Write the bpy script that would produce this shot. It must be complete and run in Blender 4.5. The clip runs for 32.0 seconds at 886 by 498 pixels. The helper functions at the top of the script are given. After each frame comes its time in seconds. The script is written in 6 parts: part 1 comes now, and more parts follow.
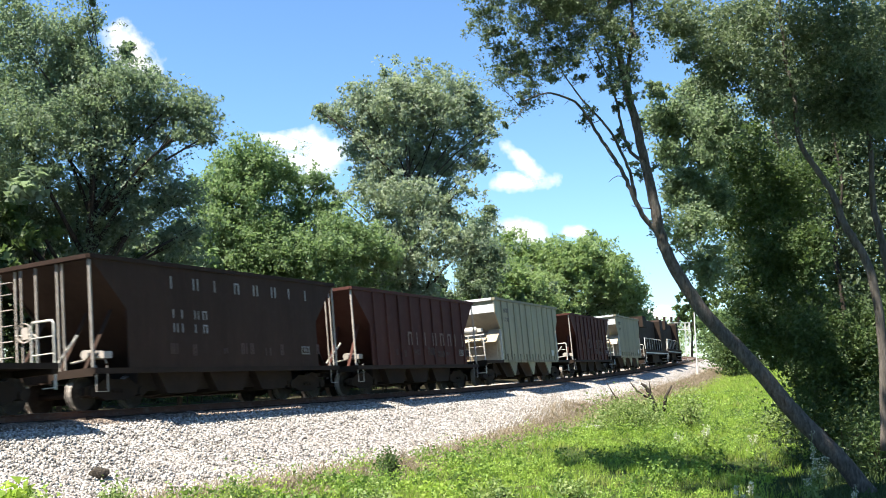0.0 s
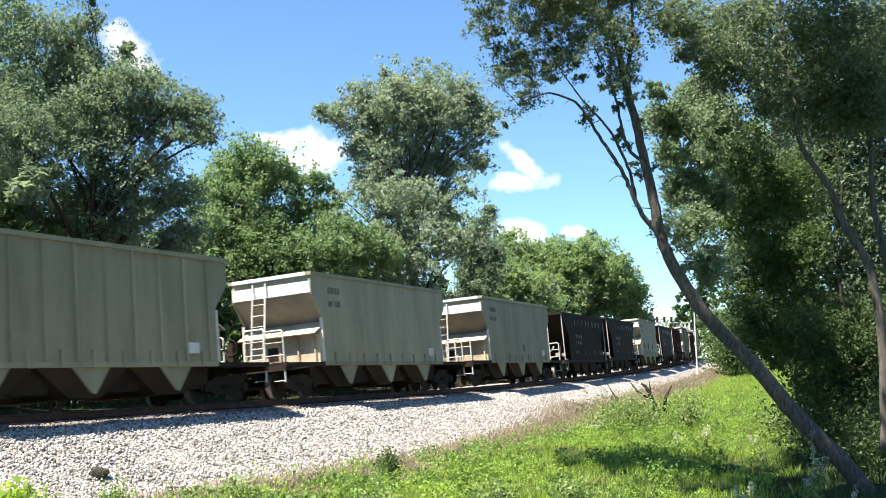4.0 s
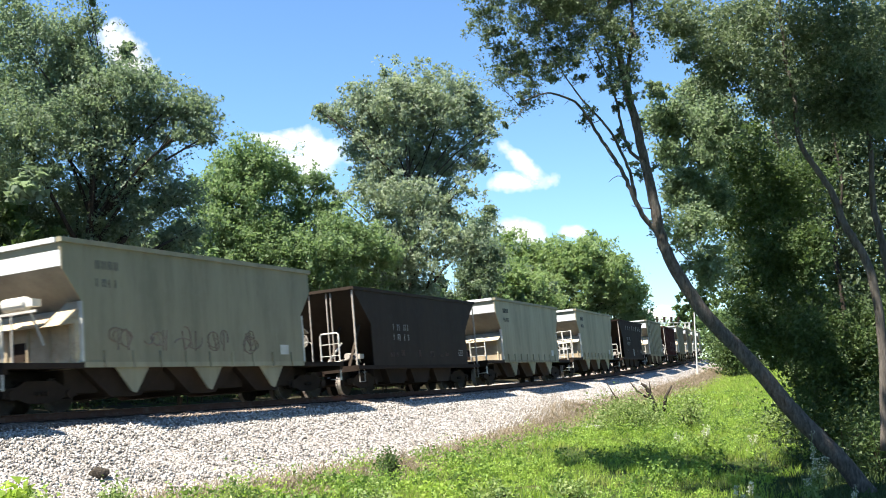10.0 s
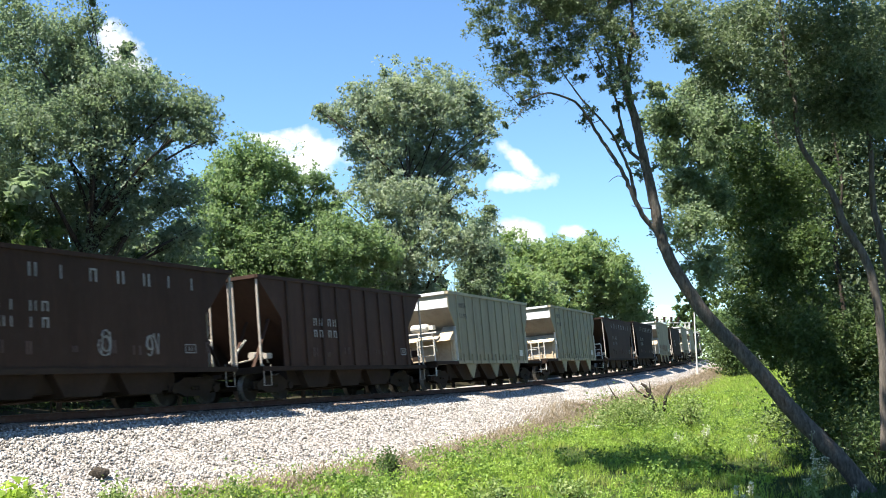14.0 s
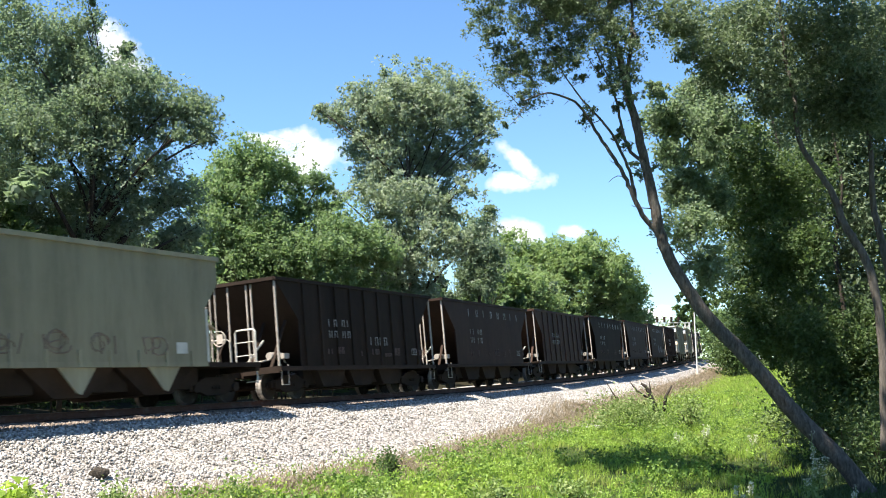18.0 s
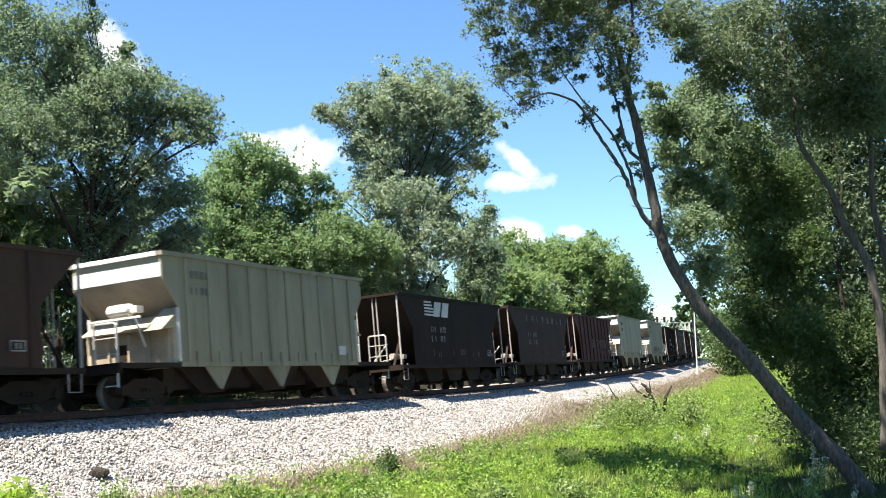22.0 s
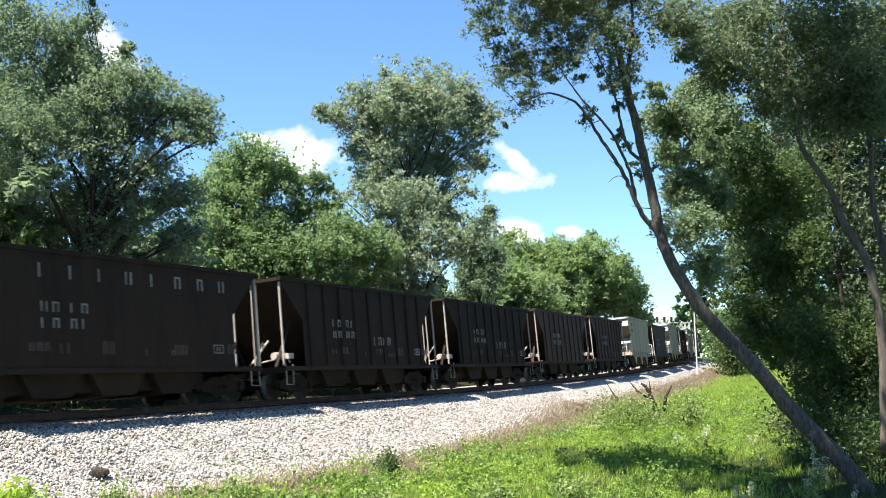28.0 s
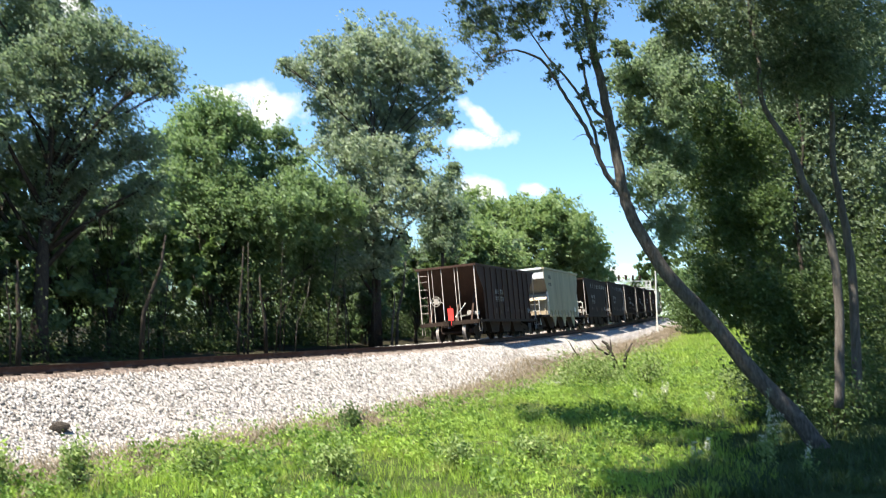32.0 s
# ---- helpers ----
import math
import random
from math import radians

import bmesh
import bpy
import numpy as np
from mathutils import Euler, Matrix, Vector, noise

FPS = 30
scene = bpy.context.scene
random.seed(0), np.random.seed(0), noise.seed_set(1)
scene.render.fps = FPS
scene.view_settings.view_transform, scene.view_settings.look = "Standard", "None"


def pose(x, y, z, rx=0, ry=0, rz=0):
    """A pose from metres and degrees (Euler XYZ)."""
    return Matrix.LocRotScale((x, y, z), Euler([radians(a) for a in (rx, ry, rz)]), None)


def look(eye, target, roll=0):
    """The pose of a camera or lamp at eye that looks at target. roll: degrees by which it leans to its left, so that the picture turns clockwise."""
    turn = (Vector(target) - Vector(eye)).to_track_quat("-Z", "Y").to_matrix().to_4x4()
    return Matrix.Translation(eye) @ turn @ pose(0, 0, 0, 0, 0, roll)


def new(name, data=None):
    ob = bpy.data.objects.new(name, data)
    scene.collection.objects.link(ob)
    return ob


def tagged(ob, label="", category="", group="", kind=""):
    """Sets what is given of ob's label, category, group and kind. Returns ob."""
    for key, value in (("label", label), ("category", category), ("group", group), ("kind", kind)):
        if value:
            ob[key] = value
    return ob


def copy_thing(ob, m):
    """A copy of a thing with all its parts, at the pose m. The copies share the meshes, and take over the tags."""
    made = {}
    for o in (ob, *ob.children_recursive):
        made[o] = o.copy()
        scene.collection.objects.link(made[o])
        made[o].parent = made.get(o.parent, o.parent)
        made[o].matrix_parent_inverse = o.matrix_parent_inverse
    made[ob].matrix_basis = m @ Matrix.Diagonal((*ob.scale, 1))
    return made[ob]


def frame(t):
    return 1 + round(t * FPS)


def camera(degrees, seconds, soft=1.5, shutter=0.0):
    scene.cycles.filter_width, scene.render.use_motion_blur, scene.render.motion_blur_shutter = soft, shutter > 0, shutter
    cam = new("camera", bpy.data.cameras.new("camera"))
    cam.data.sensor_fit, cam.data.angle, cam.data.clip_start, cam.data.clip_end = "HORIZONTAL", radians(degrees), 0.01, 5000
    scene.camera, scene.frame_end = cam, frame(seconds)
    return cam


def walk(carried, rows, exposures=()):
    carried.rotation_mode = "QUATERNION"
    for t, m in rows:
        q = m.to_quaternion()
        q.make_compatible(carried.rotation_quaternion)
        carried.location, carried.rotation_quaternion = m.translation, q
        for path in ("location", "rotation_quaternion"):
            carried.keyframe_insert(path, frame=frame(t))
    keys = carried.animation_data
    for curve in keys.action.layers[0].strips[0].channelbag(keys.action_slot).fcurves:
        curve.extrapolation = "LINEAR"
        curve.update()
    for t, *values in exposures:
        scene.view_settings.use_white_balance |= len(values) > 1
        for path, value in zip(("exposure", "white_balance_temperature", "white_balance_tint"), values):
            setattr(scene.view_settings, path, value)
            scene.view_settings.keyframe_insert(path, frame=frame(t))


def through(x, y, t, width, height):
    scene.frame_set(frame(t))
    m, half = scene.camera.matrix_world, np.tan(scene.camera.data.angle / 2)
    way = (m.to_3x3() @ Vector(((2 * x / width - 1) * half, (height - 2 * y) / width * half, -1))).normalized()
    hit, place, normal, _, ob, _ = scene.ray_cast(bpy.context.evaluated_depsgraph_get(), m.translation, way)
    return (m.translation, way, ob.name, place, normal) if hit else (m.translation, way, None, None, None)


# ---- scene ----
cam = camera(44.85, 32.0, soft=0.95, shutter=0.15)
base_view = look((0, 0, 1.213), (0, 10, 1.213 + 10 * math.tan(0.10382)), -0.10)
turn_axis = Vector((-0.0402, -0.0338, 0.00935))


def turned(part_done):
    return base_view @ Matrix.Rotation(turn_axis.length * part_done, 4, turn_axis.normalized())


walk(cam, [(0, base_view), (15, base_view), (31.0, base_view), (31.7, base_view), (31.8, turned(0.385)), (31.9, turned(0.54)), (32.0, turned(1.0))])

# ---------------------------------------------------------------- light
SUN_TO = Vector((-0.485, -0.29, 1.0)).normalized()
sun_data = bpy.data.lights.new("sun", "SUN")
sun_data.energy, sun_data.angle, sun_data.color = 5.0, radians(0.53), (1.0, 0.93, 0.82)
sun = new("sun", sun_data)
sun.matrix_world = look(SUN_TO * 200, (0, 0, 0))
world = bpy.data.worlds.new("world")
scene.world = world
world.use_nodes = True
wn = world.node_tree
sky = wn.nodes.new("ShaderNodeTexSky")
sky.sky_type, sky.sun_disc = "NISHITA", False
sky.sun_elevation = math.asin(SUN_TO.z)
sky.sun_rotation = math.atan2(SUN_TO.x, SUN_TO.y)
sky.altitude, sky.air_density, sky.dust_density, sky.ozone_density = 200, 1.0, 0.1, 4.0
sky_tint = wn.nodes.new("ShaderNodeMix")
sky_tint.data_type, sky_tint.blend_type = "RGBA", "MULTIPLY"
sky_tint.inputs[0].default_value = 1.0
sky_tint.inputs[7].default_value = (0.86, 1.055, 1.2, 1)
wn.links.new(sky.outputs[0], sky_tint.inputs[6])
wn.links.new(sky_tint.outputs[2], wn.nodes["Background"].inputs[0])
wn.nodes["Background"].inputs[1].default_value = 0.064
scene.view_settings.exposure = 1.63


# ---------------------------------------------------------------- materials
def mat_base(name):
    m = bpy.data.materials.new(name)
    m.use_nodes = True
    nt = m.node_tree
    return m, nt, nt.nodes["Principled BSDF"]


def nd(nt, kind, **inputs):
    n = nt.nodes.new(kind)
    for k, v in inputs.items():
        n.inputs[k.replace("_", " ")].default_value = v
    return n


def ramp(nt, fac, stops):
    r = nt.nodes.new("ShaderNodeValToRGB")
    els = r.color_ramp.elements
    while len(els) < len(stops):
        els.new(0.5)
    for e, (p, c) in zip(els, stops):
        e.position = p
        e.color = (*c, 1)
    nt.links.new(fac, r.inputs[0])
    return r.outputs[0]


def mix(nt, fac, a, b, mode="MIX"):
    m = nt.nodes.new("ShaderNodeMix")
    m.data_type, m.blend_type = "RGBA", mode
    for sock, v in ((m.inputs[0], fac), (m.inputs[6], a), (m.inputs[7], b)):
        if isinstance(v, (int, float)):
            sock.default_value = v
        elif isinstance(v, tuple):
            sock.default_value = (*v, 1)
        else:
            nt.links.new(v, sock)
    return m.outputs[2]


def obj_coords(nt, scale=(1, 1, 1)):
    tc = nt.nodes.new("ShaderNodeTexCoord")
    mp = nt.nodes.new("ShaderNodeMapping")
    mp.inputs["Scale"].default_value = scale
    nt.links.new(tc.outputs["Object"], mp.inputs[0])
    return mp.outputs[0]


def noise_tex(nt, vec, scale, detail=4.0, rough=0.6):
    n = nd(nt, "ShaderNodeTexNoise", Scale=scale, Detail=detail, Roughness=rough)
    if vec is not None:
        nt.links.new(vec, n.inputs["Vector"])
    return n.outputs[0]


def bump(nt, bsdf, height, strength, dist=0.02):
    b = nd(nt, "ShaderNodeBump", Strength=strength, Distance=dist)
    nt.links.new(height, b.inputs["Height"])
    nt.links.new(b.outputs[0], bsdf.inputs["Normal"])


def paint(name, colour, rust=(0.11, 0.05, 0.03), worn=0.35, rough=0.8, streak=True, metal=0.0, dust=(0.3, 0.27, 0.23), dusty=0.25, gloss=0.15):
    """Weathered paint on steel: vertical streaks of rust, broad fading and dust near the bottom parts."""
    m, nt, b = mat_base(name)
    oi = nt.nodes.new("ShaderNodeObjectInfo")
    v = obj_coords(nt, (1.0, 1.0, 0.16 if streak else 1.0))
    big = noise_tex(nt, v, 1.3, 5, 0.62)
    fine = noise_tex(nt, v, 9.0, 6, 0.7)
    iso = noise_tex(nt, obj_coords(nt), 3.1, 6, 0.7)
    lo = tuple(c * 0.72 for c in colour)
    hi = tuple(min(1, c * 1.2) for c in colour)
    c = ramp(nt, big, [(0.3, lo), (0.55, colour), (0.75, hi)])
    f = ramp(nt, fine, [(0.52, (0, 0, 0)), (0.72, (worn, worn, worn))])
    c = mix(nt, f, c, rust)
    f2 = ramp(nt, iso, [(0.5, (0, 0, 0)), (0.75, (dusty, dusty, dusty))])
    c = mix(nt, f2, c, dust)
    shade = nd(nt, "ShaderNodeMapRange", To_Min=0.82, To_Max=1.15)
    nt.links.new(oi.outputs["Random"], shade.inputs[0])
    hv = nt.nodes.new("ShaderNodeHueSaturation")
    nt.links.new(shade.outputs[0], hv.inputs["Value"])
    nt.links.new(c, hv.inputs["Color"])
    nt.links.new(hv.outputs[0], b.inputs["Base Color"])
    b.inputs["Roughness"].default_value = rough
    b.inputs["Metallic"].default_value = metal
    b.inputs["Specular IOR Level"].default_value = gloss
    bump(nt, b, iso, 0.25, 0.01)
    return m


def leafy(name, dark, mid, light, through=0.35, rough=0.58, straw=None):
    m, nt, b = mat_base(name)
    geo = nt.nodes.new("ShaderNodeNewGeometry")
    c = ramp(nt, geo.outputs["Random Per Island"], [(0.0, dark), (0.5, mid), (1.0, light)])
    wide = noise_tex(nt, obj_coords(nt), 0.35, 3)
    c = mix(nt, ramp(nt, wide, [(0.35, (0, 0, 0)), (0.7, (0.5, 0.5, 0.5))]), c, light)
    if straw:
        spot = noise_tex(nt, obj_coords(nt), 1.1, 5, 0.65)
        c = mix(nt, ramp(nt, spot, [(0.48, (0, 0, 0)), (0.68, (0.8, 0.8, 0.8))]), c, straw)
        deep = noise_tex(nt, obj_coords(nt), 2.3, 4, 0.6)
        c = mix(nt, ramp(nt, deep, [(0.5, (0, 0, 0)), (0.68, (0.7, 0.7, 0.7))]), c, dark)
    nt.links.new(c, b.inputs["Base Color"])
    b.inputs["Roughness"].default_value = rough
    b.inputs["Specular IOR Level"].default_value = 0.3
    t = nt.nodes.new("ShaderNodeBsdfTranslucent")
    tinted = mix(nt, 0.5, c, (light[0] * 1.15, light[1] * 1.3, light[2] * 0.75))
    nt.links.new(tinted, t.inputs[0])
    mx = nt.nodes.new("ShaderNodeMixShader")
    mx.inputs[0].default_value = through
    nt.links.new(b.outputs[0], mx.inputs[1])
    nt.links.new(t.outputs[0], mx.inputs[2])
    nt.links.new(mx.outputs[0], nt.nodes["Material Output"].inputs[0])
    return m


def rough_mat(name, stops, scale, rough=0.9, bump_s=0.6, dist=0.03, stretch=(1, 1, 1), fine=40.0):
    m, nt, b = mat_base(name)
    v = obj_coords(nt, stretch)
    n1, n2 = noise_tex(nt, v, scale, 6, 0.65), noise_tex(nt, v, fine, 5, 0.7)
    c = ramp(nt, n1, stops)
    c = mix(nt, 0.5, c, ramp(nt, n2, [(0.25, (0.35, 0.35, 0.35)), (0.75, (1.0, 1.0, 1.0))]), "MULTIPLY")
    nt.links.new(c, b.inputs["Base Color"])
    b.inputs["Roughness"].default_value = rough
    b.inputs["Specular IOR Level"].default_value = 0.12
    bump(nt, b, n2, bump_s, dist)
    return m


M_GREY = paint("grey_paint", (0.322, 0.289, 0.194), rust=(0.185, 0.15, 0.1), worn=0.3, dusty=0.4, dust=(0.345, 0.305, 0.222))
# dusty grey paint made darker; shade on the down-facing slope is in the colour
M_SLOPE = paint("dusty_shaded_slope_sheet", (0.21, 0.195, 0.165), rust=(0.13, 0.09, 0.065), worn=0.4, dusty=0.4, streak=False, dust=(0.26, 0.21, 0.16))
M_WHITE = paint("white_band_paint", (0.78, 0.79, 0.78), rust=(0.4, 0.33, 0.26), worn=0.2, dusty=0.15, streak=False)
M_PALE = paint("pale_paint", (0.62, 0.60, 0.54), rust=(0.3, 0.2, 0.13), worn=0.3, streak=False)
M_BEIGE = paint("dusty_beige", (0.50, 0.41, 0.28), rust=(0.24, 0.14, 0.08), worn=0.5, streak=False, dust=(0.46, 0.37, 0.26))
M_BLACK = paint("black_paint", (0.033, 0.0238, 0.0185), rust=(0.056, 0.035, 0.024), worn=0.4, dust=(0.0455, 0.0325, 0.0235), gloss=0.06)
M_BROWN = paint("rust_brown_paint", (0.0432, 0.0257, 0.0182), rust=(0.0743, 0.0351, 0.023), worn=0.5, dust=(0.0675, 0.0473, 0.0365))
M_RUSSET = paint("russet_paint", (0.058, 0.034, 0.025), rust=(0.085, 0.042, 0.027), worn=0.5, dust=(0.0875, 0.06, 0.045))
M_RED = paint("oxide_red_paint", (0.078, 0.031, 0.024), rust=(0.0938, 0.04, 0.03), worn=0.4, dust=(0.1125, 0.075, 0.0625))
M_UMBER = paint("brownish_black_paint", (0.04, 0.0285, 0.02), rust=(0.05, 0.0312, 0.0225), worn=0.4, dust=(0.0625, 0.0562, 0.05))
M_UNDER = paint("grimy_steel", (0.034, 0.0235, 0.0175), rust=(0.058, 0.034, 0.023), worn=0.4, streak=False, rough=0.9, dust=(0.05, 0.037, 0.029))
M_POST = paint("worn_grey_steel", (0.42, 0.38, 0.33), rust=(0.18, 0.1, 0.06), worn=0.5, streak=False)
M_WHEEL = paint("wheel_steel", (0.042, 0.03, 0.023), rust=(0.07, 0.04, 0.028), worn=0.5, streak=False)
M_TREAD = paint("wheel_tread", (0.3, 0.27, 0.24), rust=(0.3, 0.2, 0.14), worn=0.3, streak=False, rough=0.45)
M_MARK = paint("faded_white_marking", (0.34, 0.33, 0.31), rust=(0.1, 0.08, 0.07), worn=0.8, dusty=0.5, dust=(0.1, 0.09, 0.08))
M_MARKD = paint("dark_marking", (0.14, 0.13, 0.11), worn=0.2)
M_MARKF = paint("ghosted_marking", (0.10, 0.07, 0.062), rust=(0.07, 0.03, 0.025), worn=0.9, dusty=0.6, dust=(0.07, 0.04, 0.035))
M_GHOST = paint("half_gone_white_lettering", (0.19, 0.135, 0.115), rust=(0.08, 0.035, 0.028), worn=0.9, dusty=0.5, dust=(0.12, 0.08, 0.07))
M_FADED = paint("faded_graffiti", (0.24, 0.175, 0.135), rust=(0.3, 0.27, 0.2), worn=0.9, dusty=0.7, dust=(0.32, 0.29, 0.22))
M_FLAG = paint("signal_red_cloth", (0.75, 0.06, 0.05), worn=0.1, streak=False)
M_RAIL = paint("rusty_rail", (0.10, 0.048, 0.032), rust=(0.16, 0.075, 0.04), worn=0.5, streak=False, rough=0.75)
M_RAILTOP, _nt, _b = mat_base("polished_rail_head")
_b.inputs["Base Color"].default_value, _b.inputs["Metallic"].default_value, _b.inputs["Roughness"].default_value = (0.55, 0.54, 0.52, 1), 1.0, 0.28
M_TIE = rough_mat("creosoted_timber", [(0.3, (0.03, 0.022, 0.017)), (0.7, (0.075, 0.055, 0.042))], 6, stretch=(1, 6, 6))
M_BARK = rough_mat("grey_bark", [(0.3, (0.07, 0.06, 0.05)), (0.6, (0.16, 0.14, 0.12)), (0.8, (0.24, 0.22, 0.19))], 5, stretch=(3, 3, 0.6), dist=0.02, fine=22)
M_BARKD = rough_mat("dark_bark", [(0.3, (0.026, 0.021, 0.017)), (0.7, (0.095, 0.08, 0.064))], 7, stretch=(3, 3, 0.8), bump_s=0.9, dist=0.03, fine=26)
M_BARKF = rough_mat("brown_grey_bark", [(0.3, (0.06, 0.05, 0.042)), (0.55, (0.16, 0.138, 0.115)), (0.75, (0.27, 0.24, 0.2))], 7, stretch=(3, 3, 0.9), bump_s=0.9, dist=0.03, fine=26)
M_DEADWOOD = rough_mat("dead_wood", [(0.3, (0.05, 0.035, 0.025)), (0.7, (0.2, 0.15, 0.11))], 8, stretch=(2, 2, 0.7))
M_OAK = leafy("oak_leaves", (0.0672, 0.1014, 0.0612), (0.1459, 0.1972, 0.1246), (0.2467, 0.3060, 0.2108), 0.5)
M_MAPLE = leafy("maple_leaves", (0.0685, 0.1108, 0.0487), (0.1416, 0.2108, 0.0959), (0.2395, 0.3258, 0.1621), 0.5)
M_POPLAR = leafy("poplar_leaves", (0.0861, 0.1177, 0.0791), (0.1889, 0.2389, 0.1609), (0.3384, 0.3851, 0.2926), 0.5)
# maple leaves made paler; haze of distance is put into the colour
M_FARLEAF = leafy("hazed_tree_leaves", (0.15, 0.225, 0.092), (0.205, 0.285, 0.118), (0.27, 0.345, 0.155), 0.5)
# brighter copy of the woodland leaves; a sunlit look is put into the colour
M_CANOPY_LIT = leafy("lit_canopy_leaves", (0.0568, 0.0897, 0.0500), (0.1338, 0.1902, 0.1093), (0.2707, 0.3362, 0.2278), 0.55)
# canopy leaves darkened; shade within the wood is put into the colour
M_CANOPY_DIM = leafy("dim_canopy_leaves", (0.04, 0.065, 0.036), (0.085, 0.125, 0.07), (0.2, 0.25, 0.155), 0.36)
# dark leaves; on the right-hand trees they also stand in for shade
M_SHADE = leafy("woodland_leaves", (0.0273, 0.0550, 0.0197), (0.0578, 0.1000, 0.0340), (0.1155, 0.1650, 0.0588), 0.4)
M_GRASS = leafy("meadow_grass", (0.055, 0.115, 0.018), (0.21, 0.345, 0.04), (0.4, 0.53, 0.09), 0.42, straw=(0.33, 0.27, 0.13))
M_WEED = leafy("pale_weed_leaves", (0.07, 0.13, 0.025), (0.14, 0.21, 0.05), (0.29, 0.35, 0.14), 0.3)
M_MEADOW = leafy("meadow_weed_leaves", (0.1, 0.19, 0.028), (0.21, 0.34, 0.05), (0.36, 0.48, 0.1), 0.4)
# woodland leaves darkened further; deep shade is put into the colour
M_DEEP = leafy("shade_darkened_leaves", (0.02, 0.038, 0.013), (0.04, 0.068, 0.024), (0.085, 0.12, 0.04), 0.35)
M_HERB = leafy("meadow_herb_leaves", (0.045, 0.095, 0.018), (0.1, 0.18, 0.032), (0.2, 0.3, 0.07), 0.38)
M_SEED = leafy("cream_seed_heads", (0.45, 0.44, 0.34), (0.58, 0.57, 0.47), (0.7, 0.69, 0.6), 0.35)
M_DRY = leafy("dry_grass", (0.10, 0.075, 0.05), (0.2, 0.155, 0.105), (0.34, 0.28, 0.2), 0.2)


def make_ballast(name="limestone_ballast", shade_tint=None):
    m, nt, b = mat_base(name)
    v = obj_coords(nt)
    vo = nd(nt, "ShaderNodeTexVoronoi", Scale=15.0)
    nt.links.new(v, vo.inputs["Vector"])
    grain = noise_tex(nt, v, 30, 4)
    wide = noise_tex(nt, v, 0.7, 4)
    sep = nt.nodes.new("ShaderNodeSeparateColor")
    nt.links.new(vo.outputs["Color"], sep.inputs[0])
    c = ramp(nt, sep.outputs[0], [(0.0, (0.1153, 0.1017, 0.0909)), (0.35, (0.2848, 0.2644, 0.2441)), (0.7, (0.4475, 0.4204, 0.3865)), (1.0, (0.6102, 0.5695, 0.5288))])
    c = mix(nt, 0.45, c, ramp(nt, vo.outputs["Distance"], [(0.0, (1, 1, 1)), (0.62, (0.5, 0.48, 0.46)), (0.9, (0.12, 0.11, 0.1))]), "MULTIPLY")
    c = mix(nt, ramp(nt, wide, [(0.45, (0, 0, 0)), (0.75, (0.3, 0.3, 0.3))]), c, (0.38, 0.31, 0.24))
    if shade_tint:
        c = mix(nt, 0.9, c, shade_tint, "MULTIPLY")
    nt.links.new(c, b.inputs["Base Color"])
    b.inputs["Roughness"].default_value = 0.9
    inv = nd(nt, "ShaderNodeMath", Value=1.0)
    inv.operation = "SUBTRACT"
    inv.inputs[0].default_value = 1.0
    nt.links.new(vo.outputs["Distance"], inv.inputs[1])
    bump(nt, b, inv.outputs[0], 1.0, 0.05)
    return m


M_BALLAST = make_ballast()
# slightly browned ballast by the rails; the train's shadow is put into this colour
M_BALLAST_SHADE = make_ballast("train_shade_ballast", (0.36, 0.28, 0.225))


def make_stone(name="crushed_limestone", shade_tint=None):
    m, nt, b = mat_base(name)
    geo = nt.nodes.new("ShaderNodeNewGeometry")
    c = ramp(nt, geo.outputs["Random Per Island"], [(0.0, (0.1034, 0.0910, 0.0786)), (0.3, (0.2758, 0.2565, 0.2345)), (0.75, (0.4827, 0.4551, 0.4207)), (1.0, (0.6480, 0.6275, 0.5930))])
    g = noise_tex(nt, obj_coords(nt), 25, 3)
    c = mix(nt, 0.4, c, ramp(nt, g, [(0.3, (0.6, 0.57, 0.53)), (0.7, (1, 1, 1))]), "MULTIPLY")
    if shade_tint:
        c = mix(nt, 0.9, c, shade_tint, "MULTIPLY")
    nt.links.new(c, b.inputs["Base Color"])
    b.inputs["Roughness"].default_value = 0.88
    return m


M_STONE = make_stone()
# stones for the same strip, tinted brown and dark for the train's shadow
M_STONE_SHADE = make_stone("train_shade_limestone", (0.55, 0.44, 0.36))
M_SOIL = rough_mat("grassy_soil", [(0.3, (0.028, 0.042, 0.012)), (0.55, (0.055, 0.085, 0.02)), (0.75, (0.11, 0.1, 0.045))], 0.8, bump_s=1.0, dist=0.08, fine=14)
M_THATCH = rough_mat("dead_thatch", [(0.3, (0.13, 0.10, 0.07)), (0.7, (0.3, 0.24, 0.18))], 2.0, bump_s=1.0, dist=0.05, fine=24)
# leaf litter with the wood's shade put into its colour
M_FOREST = rough_mat("shade_darkened_litter", [(0.3, (0.018, 0.016, 0.01)), (0.7, (0.05, 0.045, 0.025))], 1.2)


